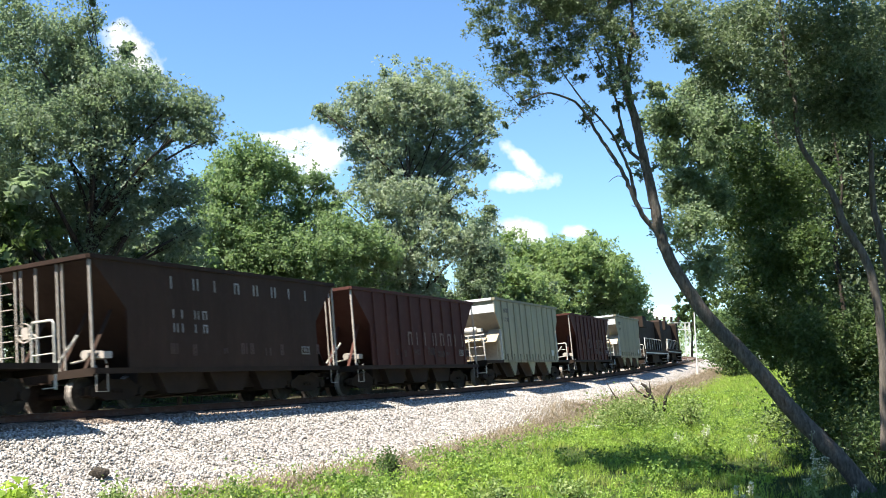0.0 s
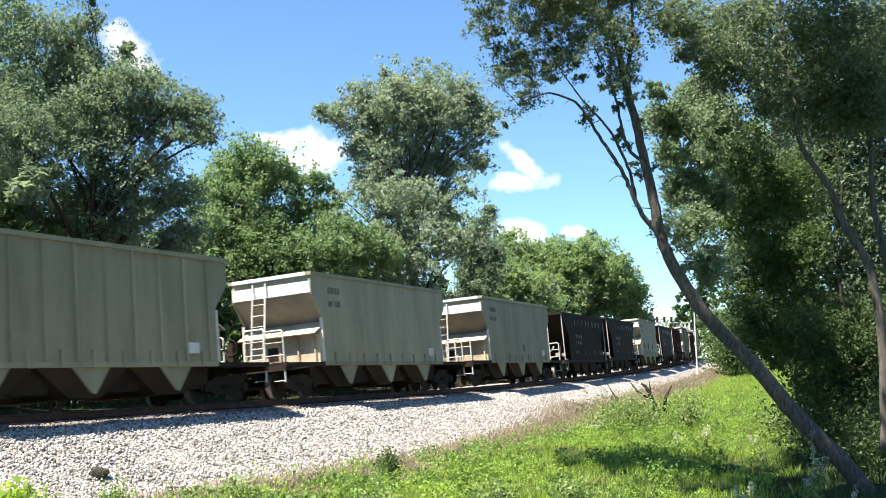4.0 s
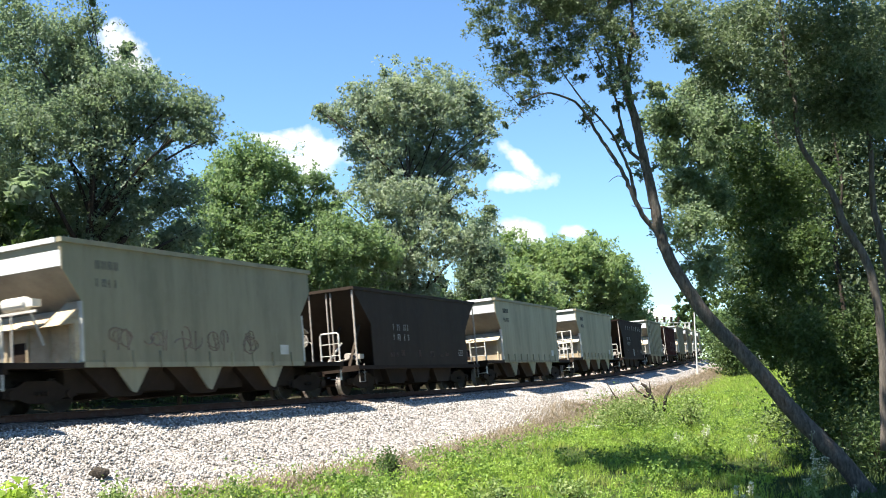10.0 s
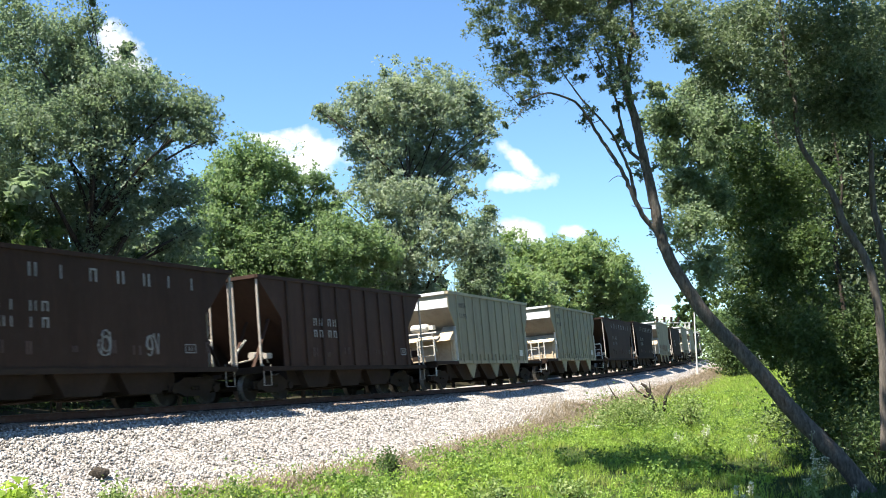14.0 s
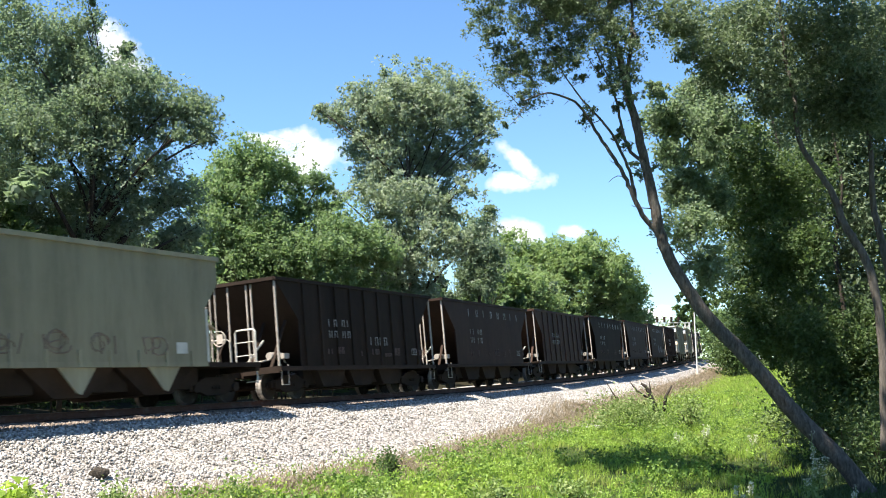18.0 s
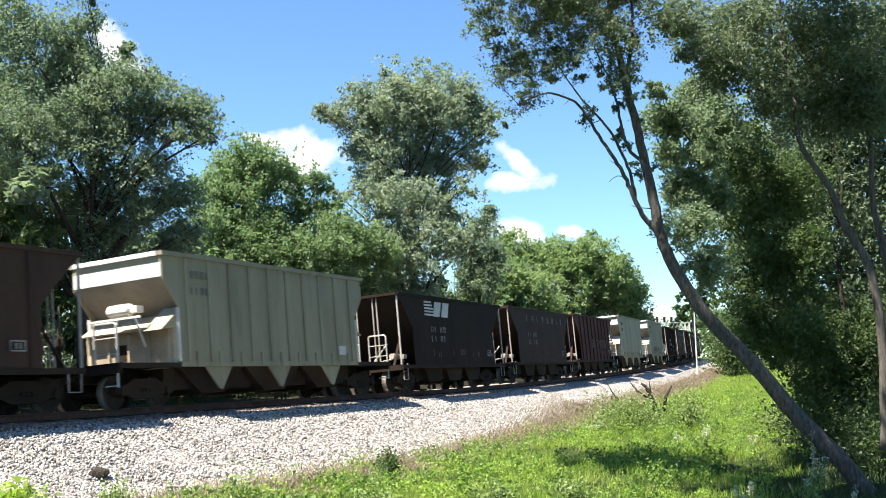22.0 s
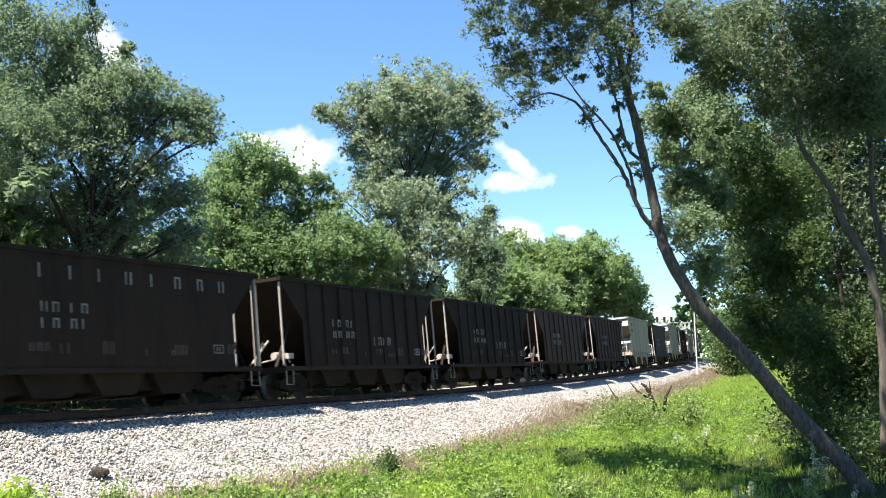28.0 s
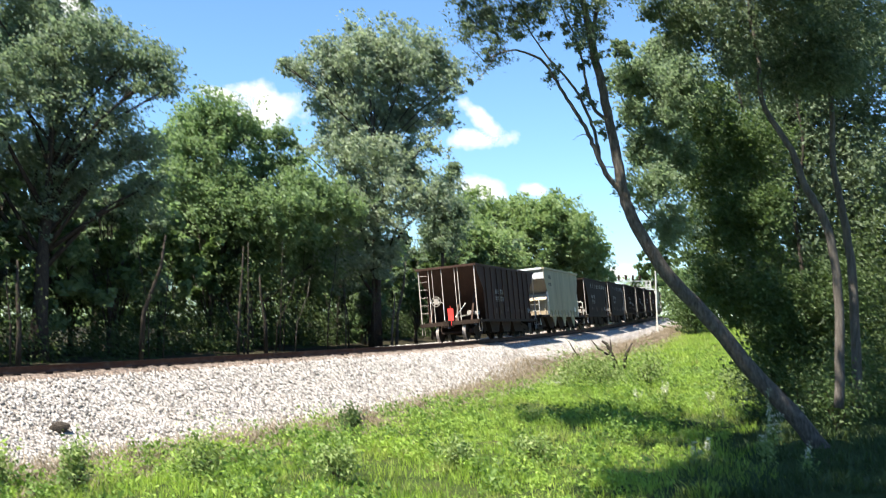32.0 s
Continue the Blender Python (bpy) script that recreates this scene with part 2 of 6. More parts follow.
# ---------------------------------------------------------------- mesh building
class Shape:
    """Collects simple solids and turns them into one mesh."""

    def __init__(self):
        self.v, self.f = [], []

    def add(self, vs, fs):
        n = len(self.v)
        self.v += [tuple(p) for p in vs]
        self.f += [tuple(i + n for i in f) for f in fs]
        return self

    def box(self, x0, x1, y0, y1, z0, z1):
        vs = [(x, y, z) for x in (x0, x1) for y in (y0, y1) for z in (z0, z1)]
        return self.add(vs, [(0, 1, 3, 2), (4, 6, 7, 5), (0, 4, 5, 1), (2, 3, 7, 6), (0, 2, 6, 4), (1, 5, 7, 3)])

    def prism(self, outline, y0, y1):
        """outline: (x, z) points, counter-clockwise seen from -y; extruded along y."""
        n = len(outline)
        vs = [(x, y0, z) for x, z in outline] + [(x, y1, z) for x, z in outline]
        fs = [tuple(range(n)), tuple(range(2 * n - 1, n - 1, -1))]
        fs += [(i, i + n, (i + 1) % n + n, (i + 1) % n) for i in range(n)]
        return self.add(vs, fs)

    def sheet(self, p, q, r, s, thick):
        """A plate through four corners."""
        p, q, r, s = (Vector(a) for a in (p, q, r, s))
        n = (q - p).cross(s - p).normalized() * thick / 2
        vs = [a + n for a in (p, q, r, s)] + [a - n for a in (p, q, r, s)]
        return self.add(vs, [(0, 1, 2, 3), (7, 6, 5, 4), (0, 4, 5, 1), (1, 5, 6, 2), (2, 6, 7, 3), (3, 7, 4, 0)])

    def tube(self, pts, radii, sides=6, cap=True):
        pts = [Vector(p) for p in pts]
        if isinstance(radii, (int, float)):
            radii = [radii] * len(pts)
        n0 = len(self.v)
        up = Vector((0.13, 0.31, 0.94))
        for i, p in enumerate(pts):
            d = (pts[min(i + 1, len(pts) - 1)] - pts[max(i - 1, 0)]).normalized()
            if abs(d.dot(up)) > 0.95:
                up = Vector((0.94, 0.2, 0.1))
            a = d.cross(up).normalized()
            c = d.cross(a)
            for k in range(sides):
                w = 2 * math.pi * k / sides
                self.v.append(tuple(p + (a * math.cos(w) + c * math.sin(w)) * radii[i]))
        for i in range(len(pts) - 1):
            for k in range(sides):
                k2 = (k + 1) % sides
                self.f.append((n0 + i * sides + k, n0 + i * sides + k2, n0 + (i + 1) * sides + k2, n0 + (i + 1) * sides + k))
        if cap:
            self.f.append(tuple(n0 + k for k in range(sides - 1, -1, -1)))
            e = n0 + (len(pts) - 1) * sides
            self.f.append(tuple(e + k for k in range(sides)))
        return self

    def disc(self, x, y0, y1, z, r, sides=20):
        return self.tube([(x, y0, z), (x, y1, z)], r, sides)

    def mesh(self, name, material, smooth=False):
        me = bpy.data.meshes.new(name)
        me.from_pydata(self.v, [], self.f)
        me.materials.append(material)
        if smooth:
            me.shade_smooth()
        return me


def part(name, shape, material, parent=None, label="", at=None, smooth=False):
    me = shape if isinstance(shape, bpy.types.Mesh) else shape.mesh(name, material, smooth)
    ob = new(name, me)
    ob.parent = parent
    if at is not None:
        ob.matrix_basis = at
    return tagged(ob, label)


# ---------------------------------------------------------------- the line of the track
TRACK_H, CANT = 0.40204, 0.0948
_g = np.arange(-720, 900.01, 0.5)
_k = -0.0021458 + 1.8714e-5 * (np.clip(_g, -40, 150) - 23)
_k = np.where(_g < -40, 0.0, np.where(_g > 150, -0.005, _k))
_k = np.where(_g > 230, 0.0, _k)
_i0 = int(np.searchsorted(_g, 23))
_h = np.r_[0, np.cumsum((_k[1:] + _k[:-1]) / 2 * 0.5)]
_h = _h - _h[_i0] + TRACK_H
_x = np.r_[0, np.cumsum((np.sin(_h[1:]) + np.sin(_h[:-1])) / 2 * 0.5)]
_y = np.r_[0, np.cumsum((np.cos(_h[1:]) + np.cos(_h[:-1])) / 2 * 0.5)]
_x, _y = _x - _x[_i0] - 1.480, _y - _y[_i0] + 44.988
_r = np.clip(_g - 23, 0, 260)
_z = 0.0132 * _r ** 2 / (_r + 20)


def line(s):
    return np.interp(s, _g, _x), np.interp(s, _g, _y), np.interp(s, _g, _z), np.interp(s, _g, _h)


def beside(s, o, dz=0.0):
    """The point o metres to the right of the track's middle at s."""
    x, y, z, h = line(s)
    return x + np.cos(h) * o, y - np.sin(h) * o, z + dz


def car_pose(s):
    x, y, z, h = line(s)
    lean = Matrix.Translation((0, -0.75, 0)) @ Matrix.Rotation(-CANT, 4, "X") @ Matrix.Translation((0, 0.75, 0))
    return Matrix.Translation((x, y, z)) @ Matrix.Rotation(math.pi / 2 - h, 4, "Z") @ lean


def nearest(xs, ys):
    """s and offset to the right for points of the plan."""
    sel = (_g > -120) & (_g < 420)
    gx, gy, gs, gh = _x[sel][::4], _y[sel][::4], _g[sel][::4], _h[sel][::4]
    s, o = np.empty(len(xs)), np.empty(len(xs))
    for a in range(0, len(xs), 4000):
        X, Y = xs[a:a + 4000, None], ys[a:a + 4000, None]
        i = ((X - gx) ** 2 + (Y - gy) ** 2).argmin(1)
        s[a:a + 4000] = gs[i]
        o[a:a + 4000] = (xs[a:a + 4000] - gx[i]) * np.cos(gh[i]) - (ys[a:a + 4000] - gy[i]) * np.sin(gh[i])
    return s, o


def bank_height(o):
    """Height of the near ballast slope over the rails, o metres to the right of the track's middle."""
    return np.interp(o, [2.25, 5.2, 6.9, 7.2], [-0.27, -1.42, -1.58, -1.8])


def bank_edge(s):
    """Where the clean stone ends and the dry grass begins."""
    return np.interp(s, [-12, 11, 20, 35, 150], [6.2, 6.7, 5.7, 3.9, 3.7])


def ground_height(xs, ys):
    s, o = nearest(xs, ys)
    z = np.interp(s, _g, _z)
    prof = np.interp(o, [-400, -60, -14, -6.0, -4.6, -3.4, 3.2, 4.6, 6.9, 9.5, 15, 22, 60, 400],
                     [-0.5, -0.5, -0.7, -1.0, -1.2, -1.1, -1.2, -1.56, -1.68, -1.5, -1.38, -0.9, -0.5, -0.2])
    wob = 0.10 * np.sin(xs * 0.9 + 1.3) * np.sin(ys * 0.7) + 0.06 * np.sin(xs * 2.3 + ys * 1.7)
    wob = wob * np.clip((np.abs(o - 1.2) - 6.0) / 1.5, 0, 1)
    return z * np.clip(1.4 - np.abs(o) / 60, 0, 1) + prof + wob


def make_ground():
    a = np.r_[-2500, -1200, -600, -300, -160, np.arange(-100, 101, 1.4), 160, 300, 600, 1200, 2500]
    b = np.r_[-2500, -1200, -600, -300, -120, -60, np.arange(-30, 30, 1.4), np.arange(30, 200, 2.5), 260, 400, 700, 1400, 2600]
    X, Y = np.meshgrid(a, b)
    z = ground_height(X.ravel(), Y.ravel())
    n, m = len(a), len(b)
    v = np.c_[X.ravel(), Y.ravel(), z]
    i = np.arange(n * (m - 1)).reshape(m - 1, n)[:, :-1].ravel()
    f = np.c_[i, i + 1, i + n + 1, i + n]
    me = bpy.data.meshes.new("ground")
    me.from_pydata(v.tolist(), [], f.tolist())
    me.materials.append(M_SOIL)
    me.shade_smooth()
    tagged(new("ground", me), "grassy uneven ground with a shallow trackside ditch", "ground", kind="structure")


make_ground()


def make_forest_floor():
    # reaches close to the track to darken the gap seen under the cars
    s, o = np.arange(-60, 150, 2.0), np.array([-70.0, -50, -35, -26, -20, -16, -13, -10.5, -8.5, -7.0, -6.0, -5.2, -4.7])
    S, O = np.meshgrid(s, o, indexing="ij")
    x, y, _ = beside(S.ravel(), O.ravel())
    z = ground_height(x, y) + 0.05
    n = len(o)
    i = np.arange((len(s) - 1) * n).reshape(-1, n)[:, :-1].ravel()
    me = bpy.data.meshes.new("forest_floor")
    me.from_pydata(np.c_[x, y, z].tolist(), [], np.c_[i, i + 1, i + n + 1, i + n].tolist())
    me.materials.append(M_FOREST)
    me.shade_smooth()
    tagged(new("forest_floor", me), "leaf litter on the floor of the wood, shade put into its dark colour", "ground", kind="structure")


make_forest_floor()


def sweep(name, profile, s_values, material, parent=None, wob=0.0, smooth=False, cant=True, seed=1, label=""):
    """profile: (offset to the right, height) points, carried along the track."""
    rs = np.random.RandomState(seed)
    p = np.array(profile, float)
    if cant:
        dz = (p[:, 0] - 0.75) * math.sin(CANT)
        p = np.c_[p[:, 0], p[:, 1] + np.where(np.abs(p[:, 0]) < 2.4, dz, np.sign(p[:, 0]) * 0.0)]
    s = np.array(s_values, float)
    x, y, z, h = line(s)
    n, m = len(s), len(p)
    V = np.empty((n, m, 3))
    V[:, :, 0] = x[:, None] + np.cos(h)[:, None] * p[None, :, 0]
    V[:, :, 1] = y[:, None] - np.sin(h)[:, None] * p[None, :, 0]
    V[:, :, 2] = z[:, None] + p[None, :, 1]
    if wob:
        V += rs.normal(0, wob, V.shape) * np.array([0.4, 0.4, 1.0])
    i = (np.arange(n - 1)[:, None] * m + np.arange(m - 1)[None, :]).ravel()
    F = np.c_[i, i + 1, i + m + 1, i + m]
    me = bpy.data.meshes.new(name)
    me.from_pydata(V.reshape(-1, 3).tolist(), [], F.tolist())
    me.materials.append(material)
    if smooth:
        me.shade_smooth()
    ob = new(name, me)
    ob.parent = parent
    return tagged(ob, label)


# ballast bank: crowned top, near shoulder falling to the ditch
def make_ballast_bank():
    prof = [(-4.6, -1.15), (-3.6, -0.72), (-2.6, -0.25), (-1.9, 0.0), (-0.9, -0.17), (0, -0.21), (0.9, -0.215), (1.35, -0.225), (1.9, -0.375), (2.25, -0.475)]
    near = [(o, float(bank_height(o))) for o in np.arange(2.45, 7.25, 0.25)]
    s = np.r_[np.arange(-700, -40, 20), np.arange(-40, 60, 0.25), np.arange(60, 160, 1.0), np.arange(160, 900, 10)]
    bank = sweep("ballast_bank", prof + near, s, M_BALLAST, wob=0.018, seed=3)
    turf = sweep("dry_bank", [(o, float(bank_height(o)) + 0.03) for o in (4.0, 4.3, 4.6, 5.0, 5.5, 6.1, 6.8)], np.arange(34, 150, 0.5), M_THATCH, wob=0.03, seed=8)
    bank.data.materials.append(M_BALLAST_SHADE)
    cols = len(prof + near) - 1
    # faces near the rails take the ballast darkened for the train's shadow
    for poly in bank.data.polygons:
        if 3 <= poly.index % cols <= 7:
            poly.material_index = 1
    tagged(turf, "brown dead turf on the lower bank", "bank", kind="structure")
    tagged(bank, "bank of pale crushed limestone ballast under the track", "ballast", kind="structure")


make_ballast_bank()


def make_track():
    track = tagged(new("railway_track"), "single railway track, rusty steel rails on creosoted timber ties", "railway track", kind="structure")
    s = np.r_[np.arange(-700, -40, 10), np.arange(-40, 160, 1.0), np.arange(160, 900, 5)]
    for side in (-0.754, 0.754):
        out = [(-0.07, -0.18), (-0.07, -0.165), (-0.012, -0.14), (-0.012, -0.045), (-0.037, -0.035), (-0.037, -0.002)]
        prof = [(side + a, b) for a, b in out] + [(side - a, b) for a, b in reversed(out)]
        rail = sweep("rail", prof, s, M_RAIL, track)
        top = sweep("rail_head", [(side - 0.033, 0.0), (side + 0.033, 0.0)], s, M_RAILTOP, rail, label="polished running surface of the rail")
    tie = Shape().box(-0.115, 0.115, -1.3, 1.3, -0.36, -0.182).mesh("tie", M_TIE)
    rs = random.Random(5)
    for i in range(300):
        sv = -22 + i * 0.51
        ob = new("tie", tie)
        ob.parent = track
        ob.matrix_basis = car_pose(sv) @ pose(0, rs.uniform(-0.04, 0.04), 0, 0, 0, rs.uniform(-1.2, 1.2))


make_track()


# ---------------------------------------------------------------- rolling stock
def axle_parts(truck, dx):
    w = Shape()
    for sd in (-1, 1):
        y = sd * 0.72
        w = Shape().disc(dx, y - 0.065, y + 0.065, 0.42, 0.42, 22).disc(dx, y - sd * 0.10, y - sd * 0.065, 0.42, 0.445, 22).disc(dx, y + sd * 0.04, y + sd * 0.11, 0.42, 0.13, 12)
        me = w.mesh("wheel", M_WHEEL)
        me.materials.append(M_TREAD)
        for p in me.polygons:
            c = p.center
            if abs(p.normal.y) < 0.5 and math.hypot(c.x - dx, c.z - 0.42) > 0.35:
                p.material_index = 1
        part("wheel", me, None, truck, "worn steel wheel with a bright tread")
    part("axle", Shape().disc(dx, -0.75, 0.75, 0.42, 0.08, 10), M_UNDER, truck)


def add_truck(car, x):
    truck = part("truck", Shape().box(x - 0.25, x + 0.25, -1.0, 1.0, 0.40, 0.66).disc(x, -0.3, 0.3, 0.7, 0.1, 10), M_UNDER, car, "grimy cast steel truck")
    for sd in (-1, 1):
        y = sd * 1.0
        fr = Shape().prism([(x - 1.12, 0.36), (x - 0.70, 0.33), (x - 0.42, 0.22), (x + 0.42, 0.22), (x + 0.70, 0.33), (x + 1.12, 0.36), (x + 1.12, 0.56), (x + 0.72, 0.60), (x + 0.45, 0.74), (x - 0.45, 0.74), (x - 0.72, 0.60), (x - 1.12, 0.56)], y - 0.07, y + 0.07)
        for k in (-0.14, 0.0, 0.14):
            fr.disc(x + k, y + sd * 0.09 - 0.05, y + sd * 0.09 + 0.05, 0.44, 0.05, 8)
        for k in (-0.89, 0.89):
            fr.disc(x + k, y - 0.12, y + 0.12, 0.42, 0.12, 10)
        part("side_frame", fr, M_UNDER, truck)
    for dx in (-0.89, 0.89):
        axle_parts(truck, x + dx)


def add_coupler(car, x_end, sgn):
    c = Shape().box(min(x_end, x_end - sgn * 0.85), max(x_end, x_end - sgn * 0.85), -0.08, 0.08, 0.76, 0.96)
    c.box(min(x_end - sgn * 0.02, x_end - sgn * 0.26), max(x_end - sgn * 0.02, x_end - sgn * 0.26), -0.15, 0.13, 0.70, 1.0)
    part("coupler", c, M_UNDER, car)
    part("air_hose", Shape().tube([(x_end - sgn * 0.4, 0.3, 0.85), (x_end - sgn * 0.15, 0.32, 0.62), (x_end, 0.2, 0.40), (x_end + sgn * 0.03, 0.05, 0.38)], 0.025, 6), M_UNDER, car)


def bars(shape, x, z, n, w, h, gap, y, rs, weight=0.30):
    """Rows of plain upright strokes for lettering that is worn or not to be spelled out."""
    for i in range(n):
        x0 = x - i * (w + gap)
        st = w * weight
        kind = rs.randint(0, 2)
        shape.box(x0 - w, x0 - w + st, y - 0.004, y + 0.004, z, z + h)
        if kind:
            shape.box(x0 - st, x0, y - 0.004, y + 0.004, z, z + h)
        if kind == 2:
            shape.box(x0 - w + st, x0 - st, y - 0.004, y + 0.004, z + h - st, z + h)


D_LEN, D_TOP, D_HALF = 12.85, 3.79, 1.53


def make_open_hopper(paint_mat, label, marks, emblem=False, seed=1, ribs=True):
    """Open-top hopper; x runs forward, y to its left. Nose at +6.5, tail at -6.5."""
    rs = random.Random(seed)
    car = tagged(new("hopper_car"), label, "hopper car", "cars of the goods train")
    E = D_LEN / 2 - 0.62
    side = [(-E + 0.05, D_TOP - 0.10), (-E + 1.28, 2.45), (-E + 1.28, 0.98), (E - 1.28, 0.98), (E - 1.28, 2.45), (E - 0.05, D_TOP - 0.10)]
    for sd in (-1, 1):
        y = sd * D_HALF
        part("side_sheet", Shape().prism(side[::-1], y - 0.02, y + 0.02), paint_mat, car)
        if ribs:
            for i in range(9):
                x = -E + 1.6 + i * (2 * E - 3.2) / 8
                part("rib", Shape().box(x - 0.05, x + 0.05, y + sd * 0.02 if sd > 0 else y - 0.085, y + 0.085 if sd > 0 else y - 0.02, 1.0, D_TOP - 0.12), paint_mat, car)
        part("side_sill", Shape().box(-E, E, y - 0.06, y + 0.045, 0.85, 0.985), M_UNDER, car)
    ch = Shape()
    for sd in (-1, 1):
        ch.box(-E - 0.03, E + 0.03, sd * D_HALF - 0.07, sd * D_HALF + 0.07, D_TOP - 0.11, D_TOP)
    for e in (-1, 1):
        ch.box(e * E - 0.06, e * E + 0.06, -D_HALF, D_HALF, D_TOP - 0.11, D_TOP - 0.003)
    part("top_chord", ch, paint_mat, car, "worn top rim")
    for e in (-1, 1):
        part("slope_sheet", Shape().sheet((e * (E - 0.05), -D_HALF, D_TOP - 0.12), (e * (E - 0.05), D_HALF, D_TOP - 0.12), (e * (E - 3.2), D_HALF, 0.95), (e * (E - 3.2), -D_HALF, 0.95), 0.03), paint_mat, car)
        part("end_sill", Shape().box(min(e * E, e * (E - 0.18)), max(e * E, e * (E - 0.18)), -D_HALF, D_HALF, 0.80, 1.0), M_UNDER, car)
        part("platform", Shape().box(min(e * (E - 0.18), e * (E - 1.35)), max(e * (E - 0.18), e * (E - 1.35)), -D_HALF + 0.02, D_HALF - 0.02, 0.93, 0.97), M_UNDER, car)
        for yy, r, top in ((-1.5, 0.026, 0.13), (-0.62, 0.02, 0.13), (-0.45, 0.018, 0.13), (0.25, 0.02, 0.13), (0.75, 0.018, 0.13), (0.95, 0.018, 0.13), (1.48, 0.026, 0.13)):
            part("end_post", Shape().box(e * (E - 0.05) - r, e * (E - 0.05) + r, yy - r, yy + r, 0.97, D_TOP - top), M_POST if yy < 1 or e < 0 else paint_mat, car, "scuffed steel post at the car end")
        for z in (1.5, 1.9, 2.3, 2.7, 3.1, 3.4):
            part("rung", Shape().tube([(e * (E - 0.02), 1.05, z), (e * (E - 0.02), 1.45, z)], 0.014, 5), M_POST, car)
        for yy in (-1.1, -0.3, 1.1):
            part("brace", Shape().sheet((e * (E - 0.2), yy - 0.05, 0.98), (e * (E - 0.2), yy + 0.05, 0.98), (e * (E - 1.2), yy + 0.05, 2.5), (e * (E - 1.2), yy - 0.05, 2.5), 0.03), paint_mat, car)
        add_coupler(car, e * D_LEN / 2, e)
        for yy, sd in ((-1.53, -1), (1.53, 1)):
            part("step", Shape().tube([(e * (E - 0.1), yy, 1.05), (e * (E - 0.1), yy, 0.42), (e * (E - 0.5), yy, 0.42), (e * (E - 0.5), yy, 1.05)], 0.018, 5), M_POST, car)
    # brake gear at the tail end
    part("brake_cylinder", Shape().tube([(-E + 0.35, -0.95, 1.36), (-E + 1.0, -0.95, 1.36)], 0.115, 12).tube([(-E + 0.5, -0.4, 1.2), (-E + 0.62, -1.2, 1.3)], 0.03, 6).tube([(-E + 0.8, -1.25, 1.12), (-E + 0.75, -1.2, 1.3)], 0.025, 6).box(-E + 0.62, -E + 0.92, -1.33, -1.14, 1.25, 1.42), M_POST, car, "dusty brake cylinder")
    part("handbrake_wheel", Shape().tube([(-E - 0.02, 0.62 + 0.24 * math.cos(a), 2.05 + 0.24 * math.sin(a)) for a in np.linspace(0, 6.283, 15)], 0.02, 5).box(-E + 0.0, -E + 0.12, 0.5, 0.74, 1.9, 2.2), M_POST, car, "round handbrake wheel")
    part("brake_lever", Shape().tube([(-E + 0.1, -0.30, 1.18), (-E + 0.25, -0.85, 1.85)], 0.03, 6), M_PALE, car)
    part("handrail", Shape().tube([(-E + 0.02, 0.25, 1.1), (-E + 0.02, 0.25, 1.92), (-E + 0.02, 0.35, 2.0), (-E + 0.02, 0.95, 2.02)], 0.02, 6), M_PALE, car)
    # two pairs of discharge bays below the sill
    for xc in (-2.2, 0.0, 2.2):
        part("discharge_bay", Shape().prism([(xc - 1.1, 1.1), (xc - 0.6, 0.32), (xc + 0.6, 0.32), (xc + 1.1, 1.1)], -1.3, 1.3), M_UNDER, car)
    part("centre_sill", Shape().box(-E, E, -0.18, 0.18, 0.72, 1.05), M_UNDER, car)
    # dark blocks added between the bays where only shade fills the gaps
    for xc in (-3.15, -1.1, 1.1, 3.15):
        part("cross_bearer", Shape().box(xc - 0.5, xc + 0.5, -1.05, 1.05, 0.42, 1.0), M_UNDER, car)
    part("brake_rod", Shape().tube([(-4.4, -0.7, 0.5), (-1.5, -0.75, 0.42), (4.4, -0.7, 0.5)], 0.04, 6), M_UNDER, car)
    for x in (-D_LEN / 2 + 1.95, D_LEN / 2 - 1.95):
        add_truck(car, x)
    for sd in (-1,):
        y = sd * (D_HALF + (0.095 if ribs else 0.03))
        lt = Shape()
        if marks == "name":
            for i in range(8):
                bars(lt, -2.55 + i * 0.96, 3.1, 1, 0.24, 0.33, 0.2, y, rs, 0.22)
        if marks in ("name", "number", "stack"):
            for z in (2.3, 1.92):
                for dx in (0.0, 0.36, 0.92, 1.28):
                    bars(lt, -2.55 + dx, z, 1, 0.19, 0.24, 0.1, y, rs, 0.21)
        if marks == "stack":
            bars(lt, 1.5, 1.7, 4, 0.22, 0.3, 0.14, y, rs, 0.18)
        if marks:
            for x0, x1, z0, z1 in ((3.55, 4.0, 1.36, 1.39), (3.55, 4.0, 1.58, 1.61), (3.55, 3.58, 1.36, 1.61), (3.97, 4.0, 1.36, 1.61), (3.7, 3.74, 1.42, 1.55), (3.82, 3.86, 1.42, 1.55)):
                lt.box(x0, x1, y - 0.004, y + 0.004, z0, z1)
            stencil = Shape()
            for x0 in (-2.5, -1.8, -0.4, 0.9, 1.9, 2.5, 4.6):
                bars(stencil, x0, 1.28 + rs.uniform(0, 0.1), rs.randint(1, 3), 0.16, rs.uniform(0.12, 0.34), 0.07, y, rs, 0.35)
            tagged(part("stencil", stencil, M_MARKF, car, "faded stencilled data along the lower side"), kind="stuff")
        if marks == "ghost":
            gh = Shape()
            bars(gh, 4.3, 1.75, 8, 0.36, 0.52, 0.42, y, rs, 0.22)
            tagged(part("lettering", gh, M_GHOST, car, "ghosted tall lettering, almost worn away"), kind="stuff")
        if lt.v:
            tagged(part("lettering", lt, M_MARK, car, "worn white lettering"), kind="stuff")
